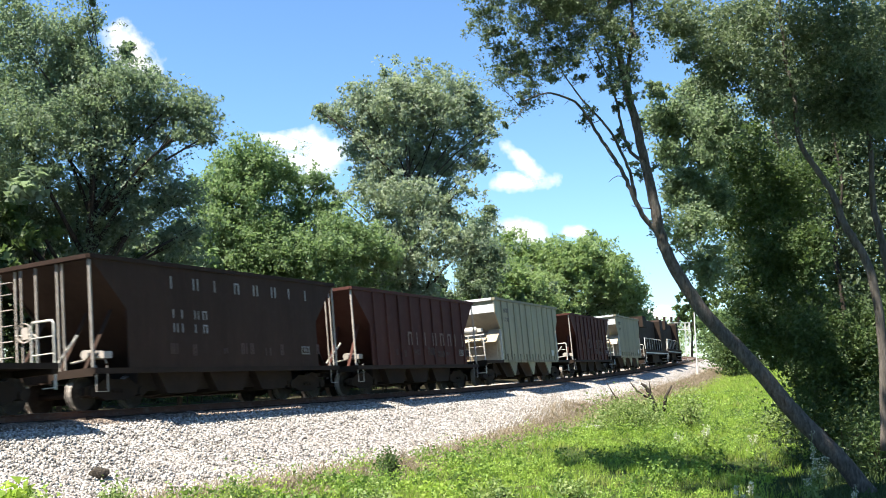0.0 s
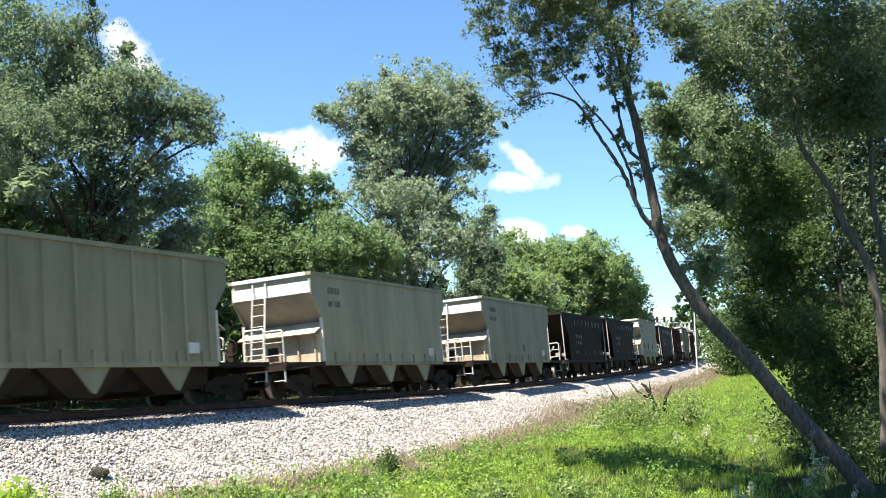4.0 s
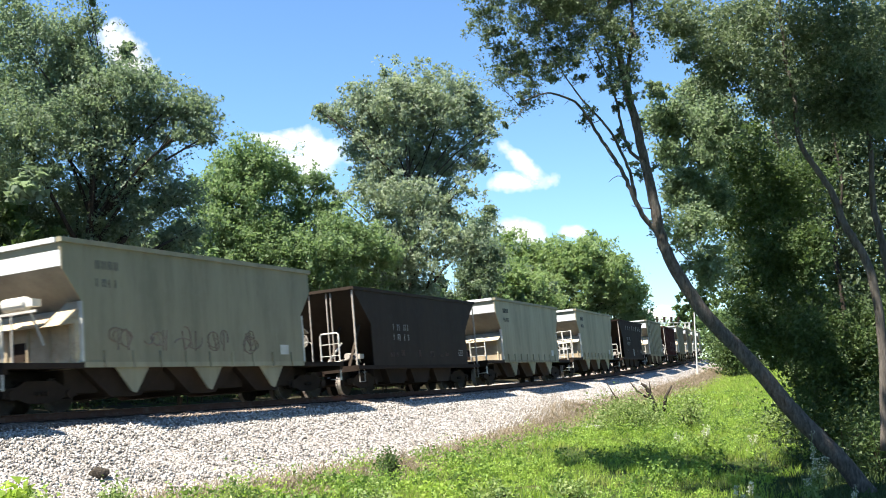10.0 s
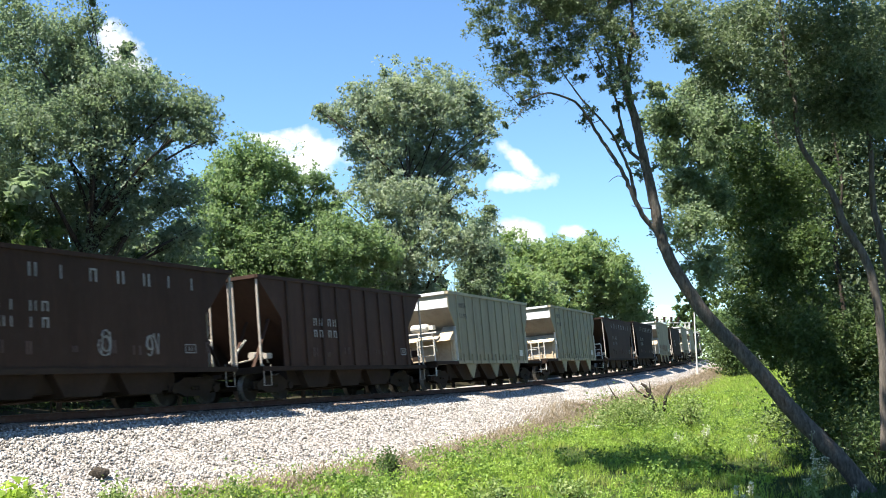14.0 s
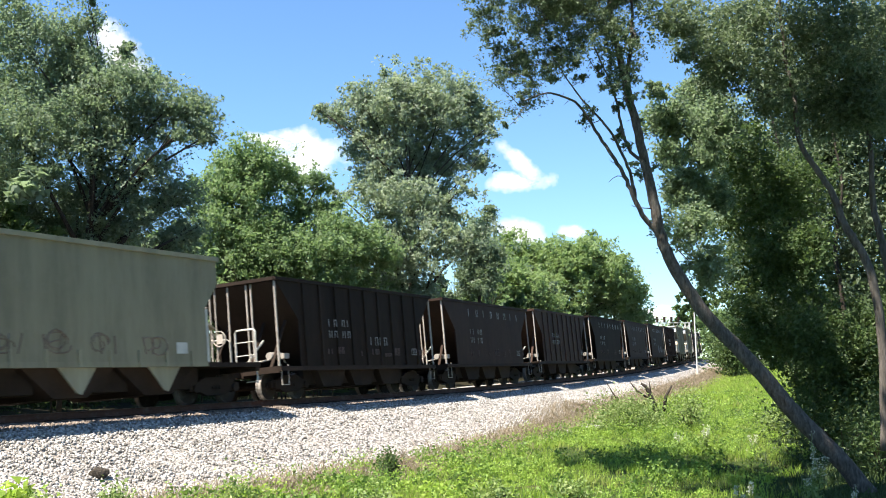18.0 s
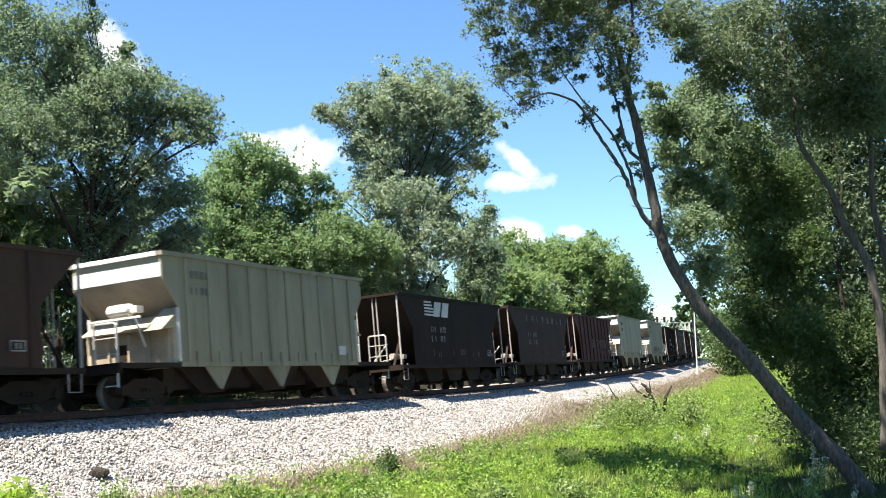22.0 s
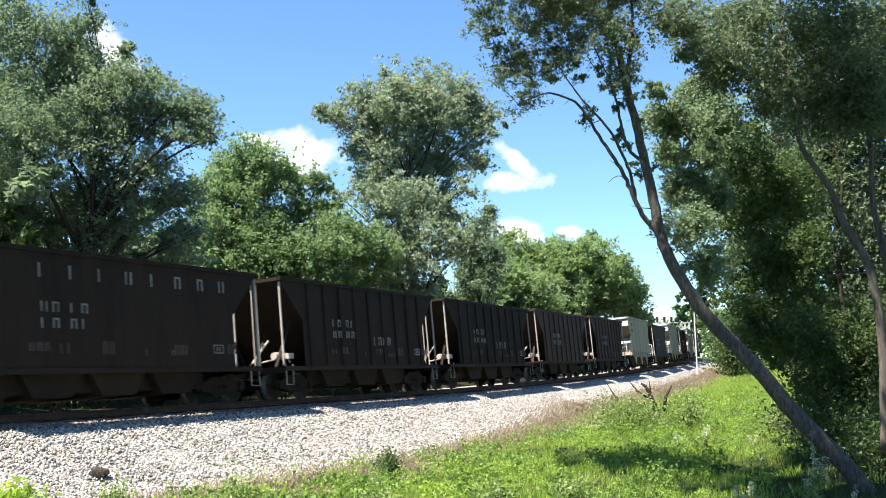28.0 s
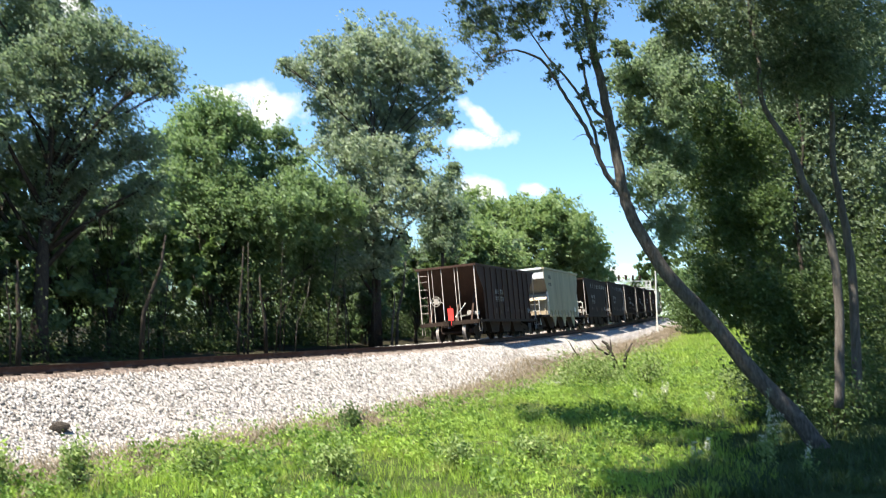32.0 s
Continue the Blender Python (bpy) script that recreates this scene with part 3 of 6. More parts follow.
        if emblem:
            for i in range(5):
                part("emblem_stripe", Shape().box(-3.3, -2.55 + 0.06 * i, y - 0.004, y + 0.004, 3.5 - i * 0.13, 3.57 - i * 0.13), M_PALE, car, "white emblem stripe")
            for x0 in (-2.45, -1.6):
                part("emblem_block", Shape().prism([(x0, 2.96), (x0 + 0.68, 2.96), (x0 + 0.93, 3.57), (x0 + 0.25, 3.57)], y - 0.004, y + 0.004), M_PALE, car, "white slanted emblem block")
    return car


G_LEN, G_TOP, G_HALF = 15.5, 4.11, 1.53


def make_grey_hopper(label, ribs, gear, seed=1, marks=True):
    rs = random.Random(seed)
    car = tagged(new("hopper_car"), label, "hopper car", "cars of the goods train")
    L = G_LEN / 2
    E = L - 2.3
    side = [(-E, G_TOP - 0.12), (-E, 3.35), (-E + 0.6, 2.62), (-E + 0.6, 1.12), (E - 0.6, 1.12), (E - 0.6, 2.62), (E, 3.35), (E, G_TOP - 0.12)]
    for sd in (-1, 1):
        y = sd * G_HALF
        part("side_sheet", Shape().prism(side[::-1], y - 0.02, y + 0.02), M_GREY, car)
        for i in range(10 if ribs else 0):
            x = -E + 0.95 + i * (2 * E - 1.9) / 9
            d = 0.07 if ribs else 0.028
            part("rib", Shape().box(x - 0.045, x + 0.045, y + 0.02 if sd > 0 else y - d, y + d if sd > 0 else y - 0.02, 1.14, G_TOP - 0.13), M_GREY, car)
        part("side_sill", Shape().box(-E + 0.6, E - 0.6, y - 0.045, y + 0.045, 1.00, 1.13), M_GREY, car)
        for e0, e1 in ((-L + 0.45, -E + 0.6), (E - 0.6, L - 0.45)):
            part("side_sill", Shape().box(e0, e1, y - 0.05, y + 0.05, 0.98, 1.11), M_UNDER, car)
        if sd < 0:
            for i in range(9):
                x = -E + 1.3 + i * (2 * E - 2.6) / 8
                part("side_stake", Shape().box(x - 0.035, x + 0.035, y - 0.075, y - 0.02, 1.0, 1.42), M_GREY, car)
        for xe in (-E + 0.57, E - 0.57):
            # sunlit edge of the side sheet drawn as a strip of pale paint
            part("edge_strip", Shape().box(xe - 0.03, xe + 0.03, y - 0.05, y + 0.05, 1.14, 2.6), M_PALE, car, "pale edge strip, sunlit edge put into its colour")
    for sd in (-1, 1):
        part("top_rim", Shape().box(-E - 0.06, E + 0.06, sd * G_HALF - 0.09, sd * G_HALF + 0.09, G_TOP - 0.12, G_TOP), M_GREY, car)
    for e in (-1, 1):
        part("top_rim", Shape().box(e * E - 0.10, e * E + 0.10, -G_HALF + 0.1, G_HALF - 0.1, G_TOP - 0.12, G_TOP - 0.003), M_WHITE, car, "pale worn top rim")
    for e in (-1, 1):
        part("end_panel", Shape().box(e * E - 0.02, e * E + 0.02, -G_HALF + 0.02, G_HALF - 0.02, 3.42, 3.80), M_WHITE, car, "white end band")
        part("end_sheet", Shape().box(e * E - 0.015, e * E + 0.015, -G_HALF + 0.02, G_HALF - 0.02, 3.80, G_TOP - 0.12), M_GREY, car)
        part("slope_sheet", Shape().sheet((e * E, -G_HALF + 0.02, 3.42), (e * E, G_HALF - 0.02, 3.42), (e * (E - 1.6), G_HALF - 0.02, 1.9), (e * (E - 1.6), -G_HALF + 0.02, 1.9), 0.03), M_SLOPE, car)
        part("end_box", Shape().prism([(e * (E - 0.40), 1.1), (e * (E - 0.40), 2.06), (e * (E - 0.85), 2.42), (e * (E - 1.6), 2.42), (e * (E - 1.6), 1.1)][::e], -G_HALF + 0.03, G_HALF - 0.03), M_BEIGE, car, "dust-covered beige end housing")
        part("hood", Shape().sheet((e * (E - 1.0), -G_HALF + 0.03, 2.50), (e * (E - 1.0), G_HALF - 0.03, 2.50), (e * (E - 0.12), G_HALF - 0.03, 2.06), (e * (E - 0.12), -G_HALF + 0.03, 2.06), 0.045), M_BEIGE, car, "sloped cream hood over the end housing")
        for yy in (-1.35, -0.7, 0.0, 0.7, 1.35):
            part("stiffener", Shape().box(min(e * (E - 0.34), e * (E - 0.40)), max(e * (E - 0.34), e * (E - 0.40)), yy - 0.03, yy + 0.03, 1.1, 2.02), M_BEIGE, car)
        part("hatch_opening", Shape().box(min(e * (E - 0.385), e * (E - 0.40)), max(e * (E - 0.385), e * (E - 0.40)), 0.1, 0.5, 1.3, 1.75), M_UNDER, car, "dark opening in the end housing")
        part("platform", Shape().box(min(e * (E - 0.4), e * (L - 0.45)), max(e * (E - 0.4), e * (L - 0.45)), -G_HALF, G_HALF, 1.03, 1.09), M_UNDER, car)
        part("end_sill", Shape().box(min(e * (L - 0.45), e * (L - 0.62)), max(e * (L - 0.45), e * (L - 0.62)), -G_HALF, G_HALF, 0.86, 1.12), M_UNDER, car)
        add_coupler(car, e * L, e)
        xe = e * (L - 0.5)
        for y0, y1 in ((-1.48, -0.75), (0.75, 1.48)):
            part("handrail", Shape().tube([(xe, y0, 0.5), (xe, y0, 2.05), (xe, y0 + 0.06, 2.12), (xe, y1 - 0.06, 2.12), (xe, y1, 2.05), (xe, y1, 1.05)], 0.028, 6), M_PALE, car, "pale tubular handrail")
            for z in (0.55, 0.9, 1.35, 1.75):
                part("rung", Shape().tube([(xe, y0, z), (xe, y1 if z > 1 else y0 + 0.4, z)], 0.016, 5), M_PALE, car)
    t = -1
    if gear == "ladder":
        for yy in (0.15, 0.65):
            part("ladder_rail", Shape().tube([(t * (E + 0.45), yy, 1.1), (t * (E + 0.06), yy, G_TOP - 0.2)], 0.03, 6), M_PALE, car)
        for i in range(7):
            w = (i + 0.7) / 7.5
            part("ladder_rung", Shape().tube([(t * (E + 0.45 - 0.39 * w), 0.15, 1.1 + 2.77 * w), (t * (E + 0.45 - 0.39 * w), 0.65, 1.1 + 2.77 * w)], 0.015, 5), M_PALE, car)
    elif gear == "rails":
        for yy in (-1.3, -0.75, -0.1, 0.6):
            part("rail_post", Shape().box(t * (E + 0.75) - 0.035, t * (E + 0.75) + 0.035, yy - 0.035, yy + 0.035, 1.08, 2.78), M_PALE, car)
        for z in (1.7, 2.25, 2.74):
            part("cross_rail", Shape().tube([(t * (E + 0.76), -1.32, z), (t * (E + 0.76), 0.62, z)], 0.03, 6), M_PALE, car)
        part("top_rail", Shape().tube([(t * (E + 0.75), 0.6, 2.74), (t * (E + 1.6), 0.9, 2.62), (t * (E + 1.7), 0.95, 1.1)], 0.03, 6), M_PALE, car)
        part("stay", Shape().sheet((t * (E + 0.9), 0.55, 1.1), (t * (E + 0.9), 0.7, 1.1), (t * (E + 1.6), 0.95, 2.5), (t * (E + 1.6), 0.8, 2.5), 0.03), M_PALE, car)
    else:
        part("air_tank", Shape().tube([(t * (E + 0.15), -0.62, 2.62), (t * (E + 0.15), -0.55, 2.62), (t * (E + 0.15), 0.12, 2.62), (t * (E + 0.15), 0.2, 2.62)], [0.1, 0.17, 0.17, 0.1], 14).box(t * (E + 0.28), t * (E + 0.0), -0.86, -0.66, 2.52, 2.7), M_PALE, car, "pale brake reservoir")
        part("tank_bracket", Shape().box(t * (E + 0.3) - 0.02, t * (E + 0.3) + 0.02, -1.0, 0.8, 2.36, 2.42).tube([(t * (E + 0.3), -0.8, 2.4), (t * (E - 0.1), -0.8, 1.6)], 0.03, 6).tube([(t * (E + 0.3), 0.6, 2.4), (t * (E + 0.3), 0.6, 1.08)], 0.03, 6).tube([(t * (E + 0.3), -0.2, 2.4), (t * (E + 0.3), -0.2, 1.08)], 0.025, 6), M_PALE, car)
        part("side_gusset", Shape().prism([(t * (E + 0.1), 2.0), (t * (E - 0.9), 2.72), (t * (E - 0.9), 2.42), (t * (E - 0.4), 2.06)], -1.5, -0.9), M_BEIGE, car, "sloped beige cover plate")
    part("handbrake_wheel", Shape().tube([(t * (L - 0.42), 0.45 + 0.26 * math.cos(a), 1.75 + 0.26 * math.sin(a)) for a in np.linspace(0, 6.283, 15)], 0.02, 5).box(t * (L - 0.5) - 0.08, t * (L - 0.5) + 0.06, 0.36, 0.54, 1.1, 1.9), M_UNDER, car, "round handbrake wheel")
    for xc in (-3.1, 0.0, 3.1):
        part("discharge_bay", Shape().prism([(xc - 1.5, 1.02), (xc - 0.55, 0.30), (xc + 0.55, 0.30), (xc + 1.5, 1.02)], -1.25, 1.25), M_UNDER, car)
        for sd in (-1, 1):
            part("bay_gusset", Shape().prism([(xc - 0.62, 1.0), (xc - 0.05, 0.40), (xc + 0.12, 0.36), (xc + 0.62, 1.0)], sd * 1.48 - 0.02, sd * 1.48 + 0.02), M_GREY, car, "pale triangular bay plate")
    part("centre_sill", Shape().box(-L + 0.5, L - 0.5, -0.2, 0.2, 0.7, 1.03), M_UNDER, car)
    # added dark fill standing in for shade under the car
    for xc in (-4.4, -1.55, 1.55, 4.4):
        part("cross_bearer", Shape().box(xc - 0.6, xc + 0.6, -1.05, 1.05, 0.42, 1.0), M_UNDER, car)
    part("brake_rod", Shape().tube([(-5.4, -0.7, 0.5), (-1.5, -0.75, 0.42), (5.4, -0.7, 0.5)], 0.04, 6), M_UNDER, car)
    for x in (-L + 2.0, L - 2.0):
        add_truck(car, x)
    if marks:
        lt = Shape()
        y = -(G_HALF + (0.075 if ribs else 0.032))
        bars(lt, -E + 1.9, 3.42, 4, 0.13, 0.22, 0.09, y, rs, 0.3)
        bars(lt, -E + 1.9, 2.98, 4, 0.13, 0.2, 0.09, y, rs, 0.3)
        tagged(part("lettering", lt, M_MARKD, car, "worn dark lettering"), kind="stuff")
        part("data_panel", Shape().box(E - 1.9, E - 1.45, y - 0.004, y + 0.004, 1.35, 1.65), M_PALE, car, "small pale data panel")
    return car


def make_locomotive():
    L = 9.0
    car = tagged(new("locomotive"), "black diesel freight locomotive with white handrails and stripes", "locomotive", "locomotives of the goods train")
    part("frame", Shape().box(-L + 0.4, L - 0.4, -1.5, 1.5, 1.1, 1.55), M_BLACK, car)
    part("long_hood", Shape().prism([(-L + 1.6, 1.55), (4.2, 1.55), (4.2, 4.3), (-L + 1.9, 4.3), (-L + 1.6, 4.1)], -0.95, 0.95), M_BLACK, car)
    part("roof_fans", Shape().tube([(-5.2, 0, 4.3), (-5.2, 0, 4.52)], 0.6, 16).tube([(-3.7, 0, 4.3), (-3.7, 0, 4.52)], 0.6, 16), M_BLACK, car)
    part("radiator_housing", Shape().prism([(-L + 1.7, 3.5), (-4.8, 3.5), (-4.8, 4.42), (-L + 1.9, 4.42)], -1.35, 1.35), M_BLACK, car)
    part("cab", Shape().prism([(4.2, 1.55), (6.6, 1.55), (6.6, 4.1), (6.2, 4.5), (4.5, 4.5), (4.2, 4.3)], -1.5, 1.5), M_BLACK, car)
    part("short_hood", Shape().prism([(6.6, 1.55), (8.3, 1.55), (8.3, 2.9), (6.6, 3.1)], -0.9, 0.9), M_BLACK, car)
    part("fuel_tank", Shape().prism([(-2.6, 0.45), (2.6, 0.45), (2.6, 1.1), (-2.6, 1.1)], -1.3, 1.3), M_UNDER, car)
    for sd in (-1, 1):
        part("cab_window", Shape().box(4.7, 6.1, sd * 1.505 - 0.01, sd * 1.505 + 0.01, 3.2, 3.9), M_UNDER, car)
        part("stripe", Shape().box(-L + 0.45, L - 0.45, sd * 1.505 - 0.004, sd * 1.505 + 0.004, 1.2, 1.3), M_PALE, car, "white stripe along the frame")
        part("handrail", Shape().tube([(-L + 0.6, sd * 1.45, 2.5), (4.0, sd * 1.45, 2.5)], 0.025, 6), M_PALE, car)
        for i in range(8):
            x = -L + 0.6 + i * 1.8
            part("stanchion", Shape().tube([(x, sd * 1.45, 1.55), (x, sd * 1.45, 2.5)], 0.02, 5), M_PALE, car)
        for e in (-1, 1):
            for z in (0.5, 0.8, 1.1, 1.4):
                part("stair_step", Shape().box(e * (L - 0.95) - 0.2, e * (L - 0.95) + 0.2, sd * 1.25 - 0.25, sd * 1.25 + 0.25, z, z + 0.04), M_PALE, car)
            part("grab_rail", Shape().tube([(e * (L - 0.5), sd * 1.45, 0.5), (e * (L - 0.55), sd * 1.5, 2.5)], 0.03, 6), M_PALE, car)
    part("end_number_panel", Shape().box(-L + 1.57, -L + 1.6, -0.5, 0.5, 3.5, 3.8), M_PALE, car, "white marking panel on the hood end")
    for e in (-1, 1):
        part("pilot", Shape().prism([(e * (L - 0.4), 1.1), (e * (L - 0.25), 0.3), (e * (L - 0.6), 0.3), (e * (L - 0.6), 1.1)][::-e], -1.4, 1.4), M_BLACK, car)
        add_coupler(car, e * L, e)
    for x in (-5.6, 5.6):
        add_truck(car, x)
    return car


FLEET = {
    "D": ("hopper_black", lambda: make_open_hopper(M_BLACK, "black open-top steel hopper car with worn white lettering", "name", seed=2, ribs=False)),
    "K": ("hopper_black_plain", lambda: make_open_hopper(M_BLACK, "plain black ribbed open-top hopper car, loaded", "stack", seed=3)),
    "B": ("hopper_brown", lambda: make_open_hopper(M_BROWN, "rust-brown open-top steel hopper car, weathered lettering", "name", seed=4, ribs=False)),
    "W": ("hopper_brown_ribbed", lambda: make_open_hopper(M_RUSSET, "weathered russet-brown ribbed open-top hopper car", "number", seed=5)),
    "R": ("hopper_red", lambda: make_open_hopper(M_RED, "oxide-red open-top ribbed hopper car with ghosted lettering", "ghost", seed=6)),
    "N": ("hopper_emblem", lambda: make_open_hopper(M_BLACK, "black open-top hopper car with a white emblem", "number", True, seed=7, ribs=False)),
    "T": ("hopper_umber", lambda: make_open_hopper(M_UMBER, "faded brownish-black open-top steel hopper car", "number", seed=8, ribs=False)),
    "G": ("grey_smooth", lambda: make_grey_hopper("light grey smooth-sided hopper car with a white end band", False, "tank", seed=9)),
    "H": ("grey_ribbed", lambda: make_grey_hopper("light grey ribbed hopper car with a white end band", True, "ladder", seed=10)),
    "J": ("grey_ribbed_tank", lambda: make_grey_hopper("light grey ribbed hopper car with a brake reservoir at its end", True, "tank", seed=11)),
    "Q": ("grey_rails", lambda: make_grey_hopper("light grey smooth hopper car with a railed end platform", False, "rails", seed=13)),
    "I": ("grey_ladder", lambda: make_grey_hopper("light grey smooth hopper car with a tall end ladder", False, "ladder", seed=12)),
}
# kind and the tail coupler's place along the line at the start, from the head of the train to its end
TRAIN = [("L", 89.7), ("L", 71.7)]
ORDER = "GRJRBGDDIIHJRJDQITGDBHJWBBDWBKGGRBNJWGTIWWKKDDIW"
_tail = 71.7
for kind in ORDER:
    _tail -= G_LEN if kind in "GHIJQ" else D_LEN
    TRAIN.append((kind, _tail))
SPEED = 19.93
# the train slows a little: metres ahead of an even run, at these seconds
DRIFT_T = (-2, 0, 3, 6, 7, 9, 13, 14.5, 16.5, 19, 23, 25.5, 28, 29.5, 31, 34)
DRIFT = (-0.5, 0.1, 0.8, 1.42, 1.6, 2.05, 1.74, 1.2, 0.05, -0.5, -2.4, -4.05, -6.1, -7.8, -9.1, -12.4)


def travelled(t):
    return SPEED * t + float(np.mean(np.interp(t + np.linspace(-0.6, 0.6, 7), DRIFT_T, DRIFT)))

_made, CARS = {}, []


def build_train():
    for kind, tail in TRAIN:
        half = {"L": 9.0, "G": G_LEN / 2, "H": G_LEN / 2, "I": G_LEN / 2, "J": G_LEN / 2, "Q": G_LEN / 2}.get(kind, D_LEN / 2)
        if kind not in _made:
            _made[kind] = make_locomotive() if kind == "L" else FLEET[kind][1]()
            ob = _made[kind]
        else:
            ob = copy_thing(_made[kind], Matrix.Identity(4))
        CARS.append((ob, tail + half))
    last = CARS[-1][0]
    x = -D_LEN / 2
    part("red_flag", Shape().box(x + 0.10, x + 0.14, -0.42, -0.12, 1.02, 1.62).tube([(x + 0.12, -0.27, 0.8), (x + 0.12, -0.27, 1.75)], 0.02, 6), M_FLAG, last, "red marker flag on the last coupler")
    tagged(last, "last brown open-top hopper car with a red marker flag")


build_train()


def scribble(car, x, z, w, h, mat, seed, label):
    """Loose painted strokes on the near side of one car."""
    rs = random.Random(seed)
    sh = Shape()
    y = -1.555
    for _ in range(3):
        a, px, pz = rs.uniform(0, 6.28), x + rs.uniform(-0.3, 0.3) * w, z + rs.uniform(-0.2, 0.2) * h
        rx, rz = w * rs.uniform(0.15, 0.38), h * rs.uniform(0.25, 0.5)
        turn = rs.uniform(2.5, 7)
        sh.tube([(px + rx * math.cos(a + turn * i / 9), y, pz + rz * math.sin(a + turn * i / 9)) for i in range(10)], 0.022, 4)
    for _ in range(2):
        px = x + rs.uniform(-0.4, 0.4) * w
        sh.tube([(px, y, z - h * 0.45), (px + rs.uniform(-0.15, 0.15), y, z + h * 0.45)], 0.025, 4)
    tagged(part("graffiti", sh, mat, car, label), kind="stuff")


def patch(car, x, z, w, h, mat, label, y=-1.54):
    part("paint_patch", Shape().prism([(x - w / 2, z - h * 0.42), (x + w * 0.45, z - h / 2), (x + w / 2, z + h * 0.4), (x - w * 0.4, z + h / 2)], y - 0.012, y), mat, car, label)


def add_marks():
    for x, sd in ((-3.2, 1), (-1.0, 2), (1.6, 3)):
        scribble(CARS[7][0], x, 1.85, 0.62, 0.55, M_MARKD, sd, "dark sprayed graffiti tag")
    patch(CARS[10][0], 0.4, 1.75, 0.42, 0.4, M_MARKD, "dark square of fresh paint")
    for i in range(5):
        scribble(CARS[20][0], -3.6 + i * 1.35, 1.7, 1.0, 0.6, M_FADED, 20 + i, "faded reddish graffiti letters")
    for x, sd in ((0.6, 41), (2.3, 42)):
        scribble(CARS[26][0], x, 1.6, 0.6, 0.6, M_MARK, sd, "white sprayed graffiti tag")
    for i in range(4):
        scribble(CARS[32][0], -2.2 + i * 1.6, 1.55, 1.1, 0.5, M_FADED, 50 + i, "faded brown graffiti strokes")
    patch(CARS[16][0], 0.0, 1.4, 0.5, 0.55, M_MARK, "pale worn paint patch", -1.56)


add_marks()


# ---------------------------------------------------------------- plants
def leaf_mesh(name, centres, sizes, mat, seed, up=0.5, aspect=0.55, out=None):
    """One mesh of many small pointed leaves."""
    rs = np.random.RandomState(seed)
    n = len(centres)
    nrm = rs.normal(0, 0.85, (n, 3))
    nrm[:, 2] += up
    if out is not None:
        nrm += out * 1.1
    nrm /= np.linalg.norm(nrm, axis=1)[:, None]
    a = np.cross(nrm, rs.normal(0, 1, (n, 3)))
    a /= np.linalg.norm(a, axis=1)[:, None] + 1e-9
    b = np.cross(nrm, a)
    L = sizes[:, None] * 0.5
    V = np.empty((n, 3, 3))
    V[:, 0] = centres + a * L
    V[:, 1] = centres - a * L * 0.8 + b * L * aspect * 1.1
    V[:, 2] = centres - a * L * 0.8 - b * L * aspect * 1.1
    me = bpy.data.meshes.new(name)
    me.vertices.add(n * 3)
    me.vertices.foreach_set("co", V.ravel())
    me.loops.add(n * 3)
    me.loops.foreach_set("vertex_index", np.arange(n * 3, dtype=np.int32))
    me.polygons.add(n)
    me.polygons.foreach_set("loop_start", np.arange(0, n * 3, 3, dtype=np.int32))
    me.update(calc_edges=True)
    me.materials.append(mat)
    return me


def spray_leaves(lobes, count, size, seed, reach=0.6, per=26, inner=0.42, tuft=7):
    """Leaves along short sprays, the sprays gathered in loose tufts with gaps between them; every lobe (x, y, z, r) carries many tufts."""
    rs = np.random.RandomState(seed)
    lobes = np.array(lobes, float)
    g = max(1, count // (per * tuft))
    w = lobes[:, 3] ** 2.2
    k = rs.choice(len(lobes), g, p=w / w.sum())
    d = rs.normal(0, 1, (g, 3))
    d /= np.linalg.norm(d, axis=1)[:, None]
    r = lobes[k, 3] * rs.uniform(0.02, 1.0, g) ** inner * (1 + rs.normal(0, 0.09, g))
    wide = np.minimum(reach, lobes[k, 3] * 0.8) * rs.uniform(0.55, 1.25, g)
    tc = lobes[k, :3] + d * r[:, None]
    c = (tc[:, None, :] + rs.normal(0, 1, (g, tuft, 3)) * (wide[:, None, None] * np.array([0.55, 0.55, 0.4]))).reshape(-1, 3)
    d, wide = np.repeat(d, tuft, 0), np.repeat(wide, tuft)
    m = len(c)
    a = d * 0.6 + rs.normal(0, 0.5, (m, 3)) + np.array([0, 0, 0.25])
    a /= np.linalg.norm(a, axis=1)[:, None]
    ln = wide * rs.uniform(0.6, 1.2, m)
    t = rs.uniform(-0.6, 0.5, (m, per))
    P = c[:, None, :] + a[:, None, :] * (t * ln[:, None])[:, :, None] + rs.normal(0, 1, (m, per, 3)) * (ln[:, None] * (0.22 - 0.14 * t))[:, :, None] * np.array([1, 1, 0.8])
    o = np.repeat(a[:, None, :] * 0.3, per, 1)
    P = P.reshape(-1, 3)
    return P, size * rs.uniform(0.5, 1.45, len(P)), o.reshape(-1, 3)


